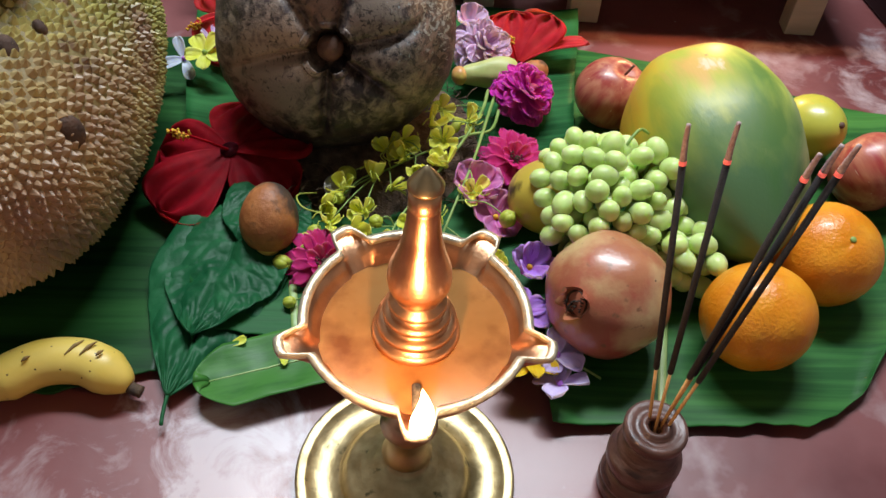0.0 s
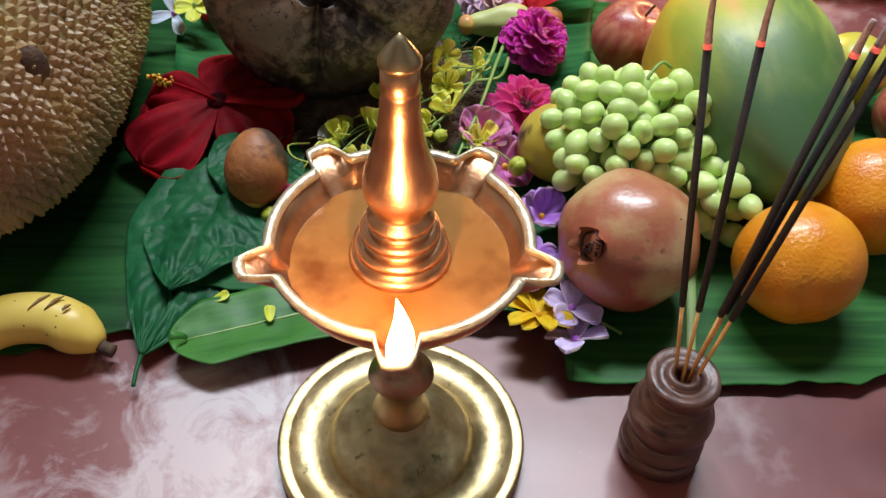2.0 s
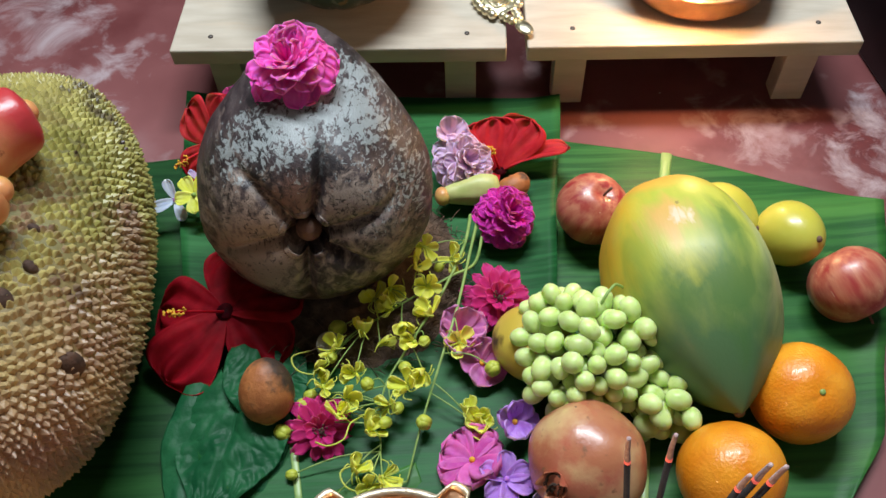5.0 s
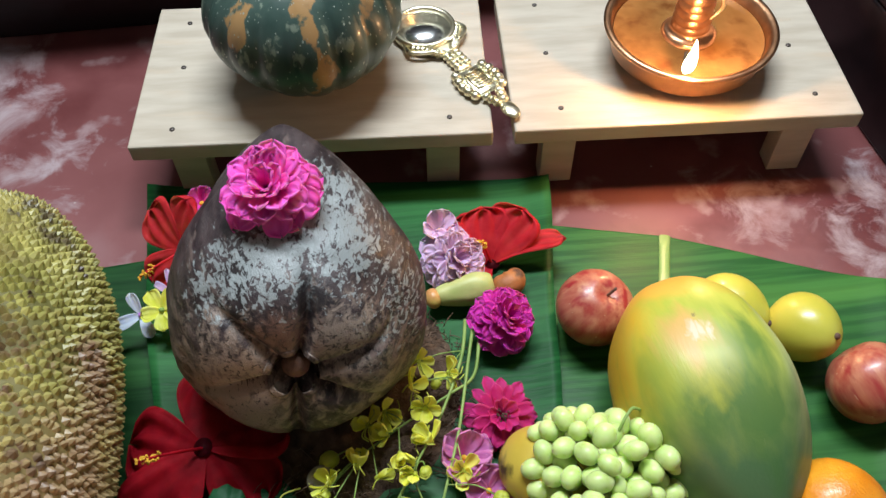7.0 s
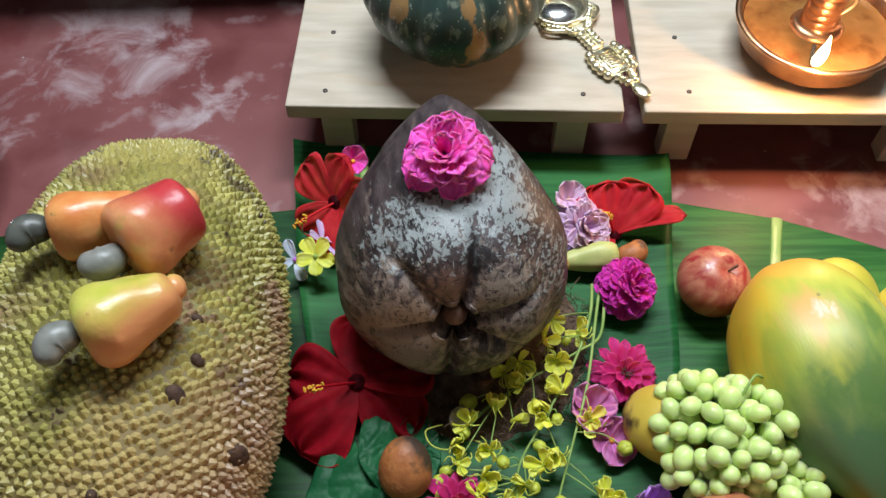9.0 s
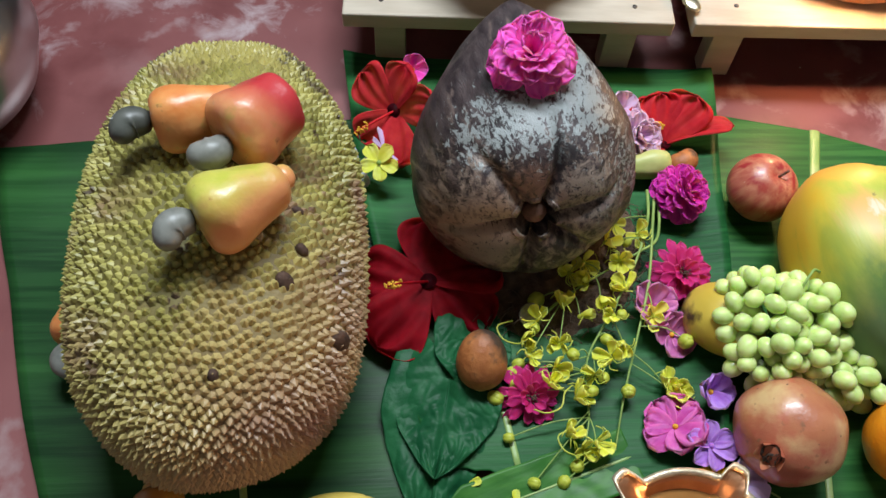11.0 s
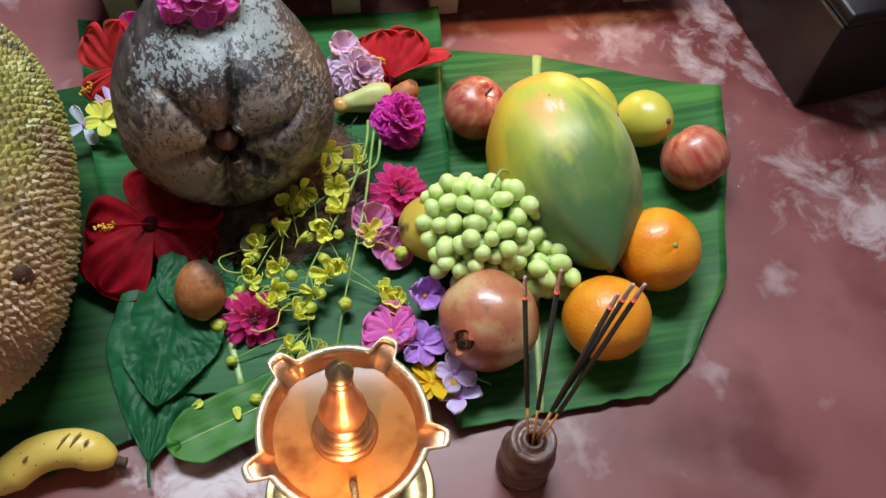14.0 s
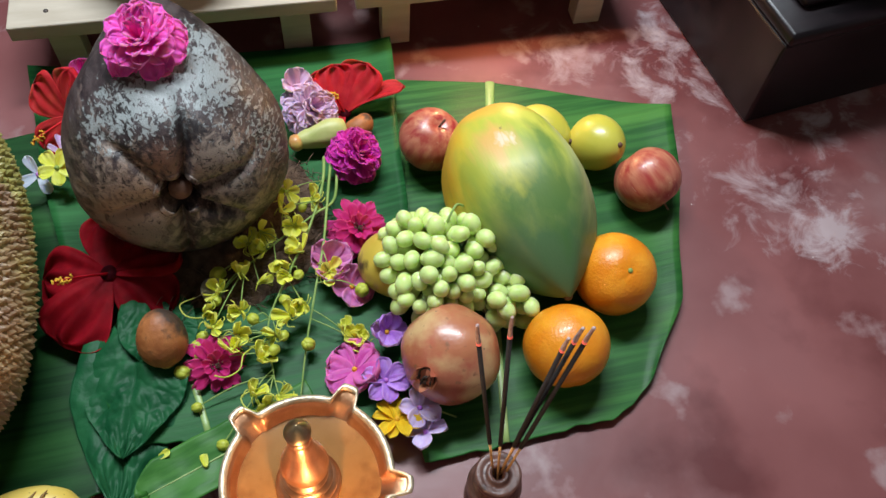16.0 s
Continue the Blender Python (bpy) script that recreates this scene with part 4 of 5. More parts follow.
def standing_lamp():
    ob = thing("brass_oil_lamp", "five-spouted brass oil lamp burning, full of oil, on floor", "oil lamp", pose(-0.002, 0.2445, 0.0, -0.6, 1.3, 1.5))
    lips = [math.radians(-90 + 72 * i) for i in range(5)]

    def lip(r, z, a):
        return spouted(r, z, a, lips, 0.150, 0.165, 0.0125)

    part("base", Geo().lathe([(0, 0.001), (0.064, 0.001), (0.0675, 0.004), (0.0675, 0.010), (0.0660, 0.0115), (0.0640, 0.0105), (0.0625, 0.0110), (0.0605, 0.0105), (0.0590, 0.0085), (0.0500, 0.0078), (0.0410, 0.0085), (0.0395, 0.0110),
                              (0.0380, 0.0150), (0.0340, 0.0185), (0.0280, 0.0205), (0.0272, 0.0218), (0.0235, 0.0225), (0.0228, 0.0242), (0.0195, 0.0250), (0.0188, 0.0268), (0.0150, 0.0285), (0.0125, 0.0310), (0.012, 0.034)], 96), M_BRASS_FOOT, ob, "round domed brass foot with a raised edge")
    part("stem", Geo().lathe([(0.012, 0.0335), (0.015, 0.039), (0.012, 0.045), (0.0095, 0.055), (0.013, 0.063), (0.0165, 0.070), (0.012, 0.077), (0.0085, 0.085), (0.008, 0.098), (0.012, 0.104),
                              (0.016, 0.109), (0.012, 0.114), (0.009, 0.120), (0.014, 0.128), (0.018, 0.1345)], 48), M_BRASS, ob, "turned ringed stem")
    part("bowl", Geo().lathe([(0.016, 0.1346), (0.030, 0.137), (0.044, 0.145), (0.051, 0.155), (0.0545, 0.1655), (0.0520, 0.1662), (0.0495, 0.158), (0.042, 0.150), (0.028, 0.1465), (0.0, 0.146)], 160, lip),
         M_COPPER, ob, "coppery bowl with five pouring lips")
    part("rim", Geo().lathe([(0.0522, 0.1650), (0.0552, 0.1652), (0.0566, 0.1672), (0.0560, 0.1688), (0.0536, 0.1692), (0.0519, 0.1682), (0.0516, 0.1664), (0.0522, 0.1651)], 160, lip),
         M_BRASS_RIM, ob, "pale worn thick rim")
    part("oil", Geo().lathe([(0.0, 0.1500), (0.0410, 0.1500), (0.0478, 0.1548), (0.0, 0.1548)], 96), M_OIL, ob, "amber lamp oil", smooth=False)
    part("spindle", Geo().lathe([(0.0215, 0.1520), (0.0215, 0.1575), (0.0200, 0.1590), (0.0170, 0.1597), (0.0170, 0.1615), (0.0195, 0.1625), (0.0195, 0.1655), (0.0165, 0.1668), (0.0148, 0.1672), (0.0148, 0.1690),
                                 (0.0165, 0.1700), (0.0165, 0.1730), (0.0138, 0.1740), (0.0122, 0.1745), (0.0122, 0.1765), (0.0140, 0.1775), (0.0138, 0.1800), (0.0108, 0.1812), (0.0104, 0.1835), (0.0125, 0.1860),
                                 (0.0145, 0.1910), (0.0150, 0.1960), (0.0140, 0.2030), (0.0112, 0.2110), (0.0090, 0.2200), (0.0076, 0.2310), (0.0071, 0.2385), (0.0067, 0.2392), (0.0071, 0.2400), (0.0070, 0.2500)], 48),
         M_COPPER, ob, "ringed coppery spindle")
    part("finial", Geo().lathe([(0.0066, 0.2502), (0.0078, 0.2506), (0.0079, 0.2520), (0.0062, 0.2550), (0.0032, 0.2590), (0.0004, 0.2622)], 40), M_BRASS, ob, "small conical finial")
    part("wick", Geo().tube(curve_points([(0.0, -0.035, 0.1590), (0.0, -0.050, 0.1605), (0.0, -0.060, 0.1665), (0.0, -0.0655, 0.1715)], 10), 0.0022, 8), M_WICK, ob)
    flame(pose(0.0, -0.0640, 0.1670, 4), 1.25, ob)


standing_lamp()


def dish_lamp():
    ob = thing("brass_dish_lamp", "wide brass dish lamp with yellow oil burning on stool", "oil lamp", pose(0.301, 0.848, 0.0885))
    part("dish", Geo().lathe([(0.040, 0.0), (0.060, 0.003), (0.072, 0.015), (0.0775, 0.036), (0.0810, 0.0375), (0.0815, 0.0405), (0.0780, 0.0418), (0.0740, 0.0395), (0.0715, 0.030), (0.066, 0.018), (0.05, 0.012), (0.0, 0.010)], 96),
         M_COPPER, ob, "shallow coppery dish with rolled rim")
    part("oil", Geo().lathe([(0, 0.0270), (0.0690, 0.0270), (0.0708, 0.0300), (0, 0.0300)], 72), M_OIL, ob, "golden oil", smooth=False)
    prof = [(0.026, 0.011), (0.026, 0.031), (0.022, 0.035)]
    for i in range(7):
        z = 0.036 + i * 0.0085
        prof += [(0.0155 - i * 0.0002, z), (0.0185 - i * 0.0003, z + 0.004), (0.0155 - i * 0.0002, z + 0.0078)]
    prof += [(0.012, 0.098), (0.010, 0.115), (0.016, 0.125), (0.020, 0.135), (0.012, 0.15), (0.006, 0.17), (0.0005, 0.18)]
    part("stem", Geo().lathe(prof, 48), M_COPPER, ob, "ringed turned stem")
    part("chain", Geo().tube(curve_points([(0.013, -0.010, 0.052), (0.021, -0.012, 0.066), (0.017, -0.017, 0.082), (0.030, -0.010, 0.098), (0.022, 0.004, 0.115)], 20), 0.0016, 6), M_BRASS_RIM, ob, "twisted wire round the stem")
    part("wick", Geo().tube(curve_points([(-0.010, -0.03, 0.0305), (-0.020, -0.055, 0.034), (-0.024, -0.066, 0.044)], 8), 0.0022, 8), M_WICK, ob)
    flame(pose(-0.024, -0.067, 0.041, 6), 1.35, ob)


dish_lamp()


# ---- incense ----
holder = thing("incense_holder", "small dark turned stone incense holder with narrow neck", "incense holder", pose(0.141, 0.246, 0.0, 0, 0, 0))
part("foot", Geo().lathe([(0, 0.0005), (0.0195, 0.0005), (0.0222, 0.003), (0.0226, 0.010), (0.0222, 0.0115), (0.0206, 0.0122), (0.0206, 0.0135), (0.0222, 0.0148), (0.0222, 0.0180), (0.0195, 0.0225), (0.0185, 0.0245)], 56), M_CLAY, holder)
part("body", Geo().lathe([(0.0184, 0.0242), (0.0200, 0.0300), (0.0222, 0.0345), (0.0224, 0.0400), (0.0212, 0.0440), (0.0188, 0.0470), (0.0182, 0.0476), (0.0182, 0.0486), (0.0172, 0.0498), (0.0146, 0.0545), (0.0140, 0.0570)], 56), M_CLAY, holder, "bulging turned middle")
part("lip", Geo().lathe([(0.0139, 0.0568), (0.0160, 0.0600), (0.0182, 0.0640), (0.0186, 0.0680), (0.0178, 0.0705), (0.0160, 0.0712), (0.0128, 0.0698), (0.0094, 0.0690), (0.0090, 0.0712), (0.0072, 0.0722), (0.0052, 0.0714), (0.0046, 0.0690), (0.0046, 0.058), (0.0, 0.057)], 56), M_CLAY, holder, "flared lip with a raised ring round the hole")

for tip, ash, burn in (((0.119, 0.290, 0.254), 0.020, 0.002), ((0.141, 0.290, 0.256), 0.020, -0.002), ((0.170, 0.268, 0.258), 0.014, 0.001),
                       ((0.180, 0.272, 0.260), 0.016, 0.003), ((0.186, 0.270, 0.262), 0.016, -0.002)):
    root = Vector((0.141 + (tip[0] - 0.141) * 0.10, 0.247 + burn, 0.060))
    top = Vector(tip)
    way = (top - root).normalized()
    whole = (top - root).length
    stick = thing("incense_stick", "burning black incense stick with ash tip in stone holder", "incense stick", Matrix.Translation(root), "incense sticks")
    cut, lit = 0.050, whole - ash
    part("stick", Geo().tube([way * 0.0, way * (cut + 0.004)], 0.0010, 8), M_BAMBOO, stick, "bare bamboo end")
    part("paste", Geo().tube([way * cut, way * (cut + 0.001), way * (lit - 0.001)], lambda s: 0.0012 if s < 0.1 else 0.0017, 10), M_JOSS, stick)
    part("ember", Geo().tube([way * (lit - 0.001), way * (lit + 0.0012)], 0.00175, 10), M_EMBER, stick, "glowing red ember")
    bent = way + Vector((0.02, -0.02, 0))
    part("ash", Geo().tube(curve_points([way * (lit + 0.0012), way * (lit + ash * 0.5), way * lit + bent * ash], 8), lambda s: 0.0017 - 0.0006 * s, 8), M_ASH, stick, "pinkish grey ash")


# ---- pumpkin and mirror on the left-hand stool ----
def pumpkin():
    ob = thing("pumpkin", "dark green ribbed pumpkin mottled with orange on stool", "pumpkin", pose(-0.059, 0.872, 0.0880))

    def at(a, b):
        t, p = math.pi * (a - 0.5), 2 * math.pi * b
        rib = abs(math.sin(8 * p + 0.4)) ** 0.6
        c = max(0, math.cos(t)) ** 0.86
        r = 0.090 * c * (0.955 + 0.055 * rib)
        z = 0.069 + 0.069 * math.sin(t) * (1 - 0.18 * math.exp(-(c / 0.3) ** 2))
        r *= 1 - 0.10 * max(0, -math.sin(t))
        return (r * math.cos(p), r * math.sin(p), z + wob(r * math.cos(p), r * math.sin(p), z, 25, 0.002))
    part("rind", Geo().ball(at, 44, 128), M_PUMPKIN, ob)


pumpkin()


def hand_mirror():
    ob = thing("brass_hand_mirror", "ornate cast brass hand mirror lying on stool edge", "hand mirror", pose(0.0525, 0.912, 0.0895, 0, 0, 29.5))
    # the handle runs down -y from the ring
    part("ring", Geo().lathe([(0.0275, 0.0), (0.0315, 0.0005), (0.0330, 0.004), (0.0315, 0.0085), (0.0290, 0.0095), (0.0272, 0.0075), (0.0268, 0.003), (0.0275, 0.0)], 64), M_GOLD, ob, "thick brass ring")
    part("mirror", Geo().lathe([(0, 0.0008), (0.0272, 0.0008), (0.0274, 0.0040), (0.0, 0.0042)], 48), M_MIRROR, ob, "small round mirror")
    orn = Geo()
    for s in (-1, 1):
        for i in range(7):
            k = i / 6
            orn.oval((s * (0.026 - 0.019 * k), -0.020 - 0.021 * k, 0.004), (0.0052 - 0.001 * k, 0.0044, 0.0045), 6, 10)
        orn.tube(curve_points([(s * 0.030, -0.010, 0.004), (s * 0.033, -0.024, 0.006), (s * 0.022, -0.034, 0.007), (s * 0.010, -0.038, 0.006)], 14), 0.0024, 6)
        orn.tube(curve_points([(s * 0.004, -0.030, 0.006), (s * 0.014, -0.033, 0.008), (s * 0.012, -0.042, 0.007), (s * 0.004, -0.043, 0.006)], 12), 0.0018, 6)
    orn.block((-0.014, -0.044, 0.0015), (0.014, -0.024, 0.0045), 0.002)
    part("shoulder", orn, M_GOLD, ob, "scrolled brass shoulder")
    neck = Geo()
    for i in range(4):
        for s in (-1, 1):
            neck.oval((s * 0.0052, -0.048 - i * 0.0062, 0.004), (0.0050, 0.0036, 0.0042), 6, 10)
    neck.block((-0.007, -0.072, 0.001), (0.007, -0.042, 0.005), 0.001)
    part("neck", neck, M_GOLD, ob, "beaded brass neck")
    panel = Geo().block((-0.013, -0.112, 0.001), (0.013, -0.074, 0.0055), 0.003)
    for s in (-1, 1):
        for i in range(5):
            panel.oval((s * (0.0155 + 0.003 * math.sin(math.pi * i / 4)), -0.077 - i * 0.008, 0.0042), (0.0052, 0.0052, 0.0045), 6, 10)
        panel.tube([(s * 0.0085, -0.104, 0.0062), (s * 0.0085, -0.082, 0.0062)], 0.0011, 6)
    for y in (-0.104, -0.082):
        panel.tube([(-0.0085, y, 0.0062), (0.0085, y, 0.0062)], 0.0011, 6)
    for i in range(5):
        panel.tube([(-0.0055, -0.0860 - i * 0.0035, 0.0060), (0.0055, -0.0860 - i * 0.0035, 0.0060)], 0.0007, 5)
    part("handle_panel", panel, M_GOLD, ob, "cast panel with a small relief")
    for i in range(3):
        for q in (-1, 1):
            part("bead", Geo().oval((q * (0.0075 - 0.0018 * i), -0.116 - i * 0.0058, 0.004), (0.0052, 0.0038, 0.0042), 6, 10), M_GOLD, ob)
    part("handle_tip", Geo().oval((0, -0.142, 0.004), (0.0078, 0.0125, 0.0032), 8, 14), M_GOLD, ob, "leaf-shaped handle tip")


hand_mirror()

pot = thing("steel_pot", "round polished steel water pot standing on floor", "pot", pose(-0.645, 0.752, 0))
part("body", Geo().lathe([(0, 0.001), (0.07, 0.001), (0.105, 0.03), (0.122, 0.075), (0.112, 0.12), (0.080, 0.150), (0.062, 0.160)], 64), M_STEEL, pot)
part("rim", Geo().lathe([(0.062, 0.1602), (0.066, 0.172), (0.082, 0.182), (0.084, 0.186), (0.078, 0.187), (0.060, 0.176), (0.056, 0.160)], 64), M_STEEL, pot, "flared rim")


# ---- cashew apples, nuts, banana ----
def cashew(m, length, fat, mat, label, nut_bend=1, taper=0.58, nut=None):
    """The apple lies along +x, its nut at the -x end."""
    ob = thing("cashew_apple", label, "cashew apple", m, "cashew apples")

    def at(a, b):
        p = 2 * math.pi * b
        k = a
        r = fat * ((1 - (1 - k / 0.34) ** 2.6) ** 0.5 if k < 0.34 else 1 - taper * ((k - 0.34) / 0.66) ** 1.25)
        if k > 0.86:
            r *= max(0, 1 - ((k - 0.86) / 0.14) ** 2.2) ** 0.5
        if k == 0:
            r = 0
        r *= 1 + 0.03 * math.cos(3 * p + 1) + 0.03 * math.cos(2 * p + length * 70) * (1 - k) + 0.08 * noise.noise(Vector((k * 3, math.cos(p) * 1.4, math.sin(p) * 1.4 + length * 50)))
        dent = 0.004 * math.exp(-(k / 0.06) ** 2)
        return (length * (k - 0.42) + dent, r * math.cos(p), r * math.sin(p))
    part("fruit", Geo().ball(at, 36, 36), mat, ob)
    part("stalk_end", Geo().oval((0.552 * length, 0.002, 0.001), (0.0075, 0.0095, 0.0085), 8, 12), M_CASHEW_Y, ob, "yellowish stalk end")
    s = nut_bend
    path = curve_points([(-0.42 * length + 0.004, 0, 0), (-0.42 * length - 0.006, s * 0.004, 0.001), (-0.42 * length - 0.014, s * 0.001, 0.001), (-0.42 * length - 0.019, -s * 0.009, 0)], 16)
    part("nut", Geo().tube(path, lambda q: 0.0118 * (math.sin(math.pi * (0.06 + 0.90 * q)) ** 0.5), 18), nut or M_KERNEL, ob, "kidney-shaped nut")


cashew(pose(-0.284, 0.471, 0.220, 6, 0, 30), 0.071, 0.0275, M_CASHEW_Y, "yellow cashew apple with orange flush lying on jackfruit", 1, 0.52)
cashew(pose(-0.277, 0.538, 0.222, 0, 4, 46), 0.064, 0.0295, M_CASHEW_R, "red cashew apple lying on jackfruit", -1, 0.26)
cashew(pose(-0.322, 0.549, 0.218, 0, 2, 18), 0.070, 0.0235, M_CASHEW_O, "smooth orange cashew apple lying on jackfruit", 1, 0.46, M_KERNEL_DARK)
cashew(pose(-0.357, 0.298, 0.034, 0, 0, 100), 0.066, 0.0228, M_CASHEW_B, "browning yellow cashew apple on leaf", -1, 0.22)
cashew(pose(-0.444, 0.476, 0.033, 0, 0, 80), 0.058, 0.0245, M_CASHEW_O, "orange cashew apple on leaf beside the jackfruit", 1, 0.3)
cashew(pose(0.068, 0.634, 0.032, 0, 0, 188), 0.060, 0.0150, M_CASHEW_G, "yellow-green cashew apple with brown nut behind the magenta flower", 1, 0.58, M_NUT)


def banana():
    ob = thing("banana", "small ripe yellow banana with dark bruises on leaf", "banana", pose(0, 0, 0.0))
    path = curve_points([(-0.274, 0.290, 0.016), (-0.262, 0.301, 0.018), (-0.240, 0.313, 0.020), (-0.214, 0.314, 0.020), (-0.194, 0.306, 0.016), (-0.184, 0.3015, 0.012)], 40)
    g = Geo().tube(path, lambda q: 0.0155 * min(1, 0.30 + q * 3.6, 0.24 + (1 - q) * 2.9) ** 0.8, 20)
    part("skin", g, M_BANANA, ob)
    part("tip", Geo().tube(curve_points([(-0.186, 0.3025, 0.0125), (-0.181, 0.300, 0.011), (-0.176, 0.2985, 0.010)], 8), 0.0042, 10), M_BAN_TIP, ob, "black dried tip")
    for x, y, dx in ((-0.217, 0.317, 0.010), (-0.208, 0.3165, 0.009), (-0.200, 0.312, 0.004), (-0.245, 0.306, 0.004)):
        part("bruise", Geo().tube([(x - dx * 0.5, y - dx * 0.8, 0.0352), (x, y - 0.001, 0.0362), (x + dx * 0.4, y + dx * 0.4, 0.0350)], lambda q: 0.0013 * math.sin(math.pi * (0.1 + 0.8 * q)), 6), M_BRUISE, ob, "dark bruise")


banana()

nut = thing("areca_nut", "orange-brown ripe areca nut on betel leaf", "areca nut", pose(-0.108, 0.431, 0.042, -38, 8, 6))
part("husk", Geo().ball(lambda a, b: (0.0215 * math.cos(math.pi * (a - 0.5)) ** 0.92 * math.cos(2 * math.pi * b) * (1 - 0.12 * math.sin(math.pi * (a - 0.5))),
                                      0.0215 * math.cos(math.pi * (a - 0.5)) ** 0.92 * math.sin(2 * math.pi * b) * (1 - 0.12 * math.sin(math.pi * (a - 0.5))), 0.0260 * math.sin(math.pi * (a - 0.5))), 22, 28), M_NUT, nut)
part("cap", Geo().lathe([(0.0001, -0.0282), (0.005, -0.0280), (0.0085, -0.0252), (0.0095, -0.0225)], 14), M_BANANA, nut, "dry tan cap")
coin = thing("coin", "dull old metal coin lying in coir", "coin", pose(-0.062, 0.474, 0.034, 20, 10, 0))
part("disc", Geo().lathe([(0, 0), (0.0105, 0), (0.011, 0.0004), (0.011, 0.0013), (0.0105, 0.0017), (0.0098, 0.0013), (0, 0.0013)], 32), M_COIN, coin)


# ---- flowers ----
def petal(length, width, cup=0.25, curl=0.3, ruffle=0.0, belly=0.6, notch=0.0, nu=8, nv=6, thick=0.0003):
    def at(u, v):
        s = 2 * v - 1
        w = 0.5 * width * (u ** belly) * math.sqrt(max(0, 1 - u ** 5)) * 1.15 + 0.0006
        q = u - notch * (1 - abs(s)) * u * u
        x = length * (math.sin(curl * q) / curl if abs(curl) > 0.01 else q)
        z = length * ((1 - math.cos(curl * q)) / curl if abs(curl) > 0.01 else 0)
        return (x, w * s, z + cup * w * s * s + ruffle * width * u * u * math.sin(3.2 * math.pi * s + 4 * u))
    return Geo().grid(at, nu, nv, thick=-thick)


def spread(parent, rings, mat, seed=0, name="petal", loose=8):
    """rings: count, petal geometry, degrees up from flat, distance from the centre, height, first angle."""
    rnd = random.Random(seed)
    for count, geo, up, out, high, first in rings:
        me = geo.mesh(name, mat)
        for i in range(count):
            a = first + 360 * i / count + rnd.uniform(-loose, loose) * 0.6
            m = pose(0, 0, high, 0, 0, a) @ pose(out, 0, 0, rnd.uniform(-loose, loose), -up + rnd.uniform(-loose, loose) * 0.6, 0) @ Matrix.Scale(rnd.uniform(0.9, 1.06), 4)
            part(name, me, mat, parent, m=m)


def hibiscus(m, size, mat, label, column, first=0, up=14, folded=False):
    ob = thing("hibiscus_flower", label, "flower", m, "hibiscus flowers")
    wide = petal(size, size * 1.06, 0.10, -0.55, 0.075, 0.66, 0.05, nu=22, nv=22)
    if folded:
        # half closed: three petals drawn together, two hanging out
        slim = petal(size * 1.2, size * 0.50, 0.10, -0.9, 0.08, 0.8, nu=16, nv=12)
        spread(ob, [(1, wide, 58, 0.002, 0.0, first + 75), (1, wide, 64, 0.002, 0.0, first + 20), (1, wide, 50, 0.002, 0.0, first + 115), (1, slim, 46, 0.002, 0.0, first - 20),
                    (1, petal(size * 0.8, size * 0.45, 0.15, -0.6, 0.06, 0.7, nu=14, nv=10), 12, 0.002, 0.0, 235)], mat, 4, loose=10)
    else:
        spread(ob, [(5, wide, up, 0.002, 0.0, first)], mat, 4, loose=14)
    part("throat", Geo().lathe([(0.0005, -0.010), (0.003, -0.008), (0.0065, -0.001), (0.0075, 0.002)], 20), M_HIB_DEEP, ob, "dark throat")
    c = Vector(column)
    part("column", Geo().tube(curve_points([(0, 0, 0), c * 0.5 + Vector((0, 0, 0.002)), c], 12), lambda q: 0.0013 - 0.0004 * q, 8), mat, ob, "long red stamen column")
    tip = Geo()
    rnd = random.Random(9)
    for i in range(44):
        k = rnd.uniform(0.72, 1.0)
        tip.oval(c * k + Vector([rnd.uniform(-1, 1) for _ in range(3)]) * 0.0035, (0.0011, 0.0011, 0.0011), 4, 6)
    part("pollen_head", tip, M_POLLEN, ob, "cluster of yellow anthers")
    return ob


hibiscus(pose(-0.150, 0.506, 0.040, 8, -8, 0), 0.071, M_HIBISCUS, "large open dark red hibiscus flower on leaf", (-0.030, -0.016, 0.044), 20, 4)
hibiscus(pose(-0.178, 0.690, 0.050, 20, -50, 20), 0.052, M_HIB_LIGHT, "bright red hibiscus flower tucked behind the coconut", (-0.030, 0.002, 0.032), 30, 20)
hibiscus(pose(0.092, 0.668, 0.020, -6, 4, 0), 0.056, M_HIB_LIGHT, "half-closed bright red hibiscus flower with a long petal on leaf", (-0.012, 0.004, 0.026), 30, 26, True)


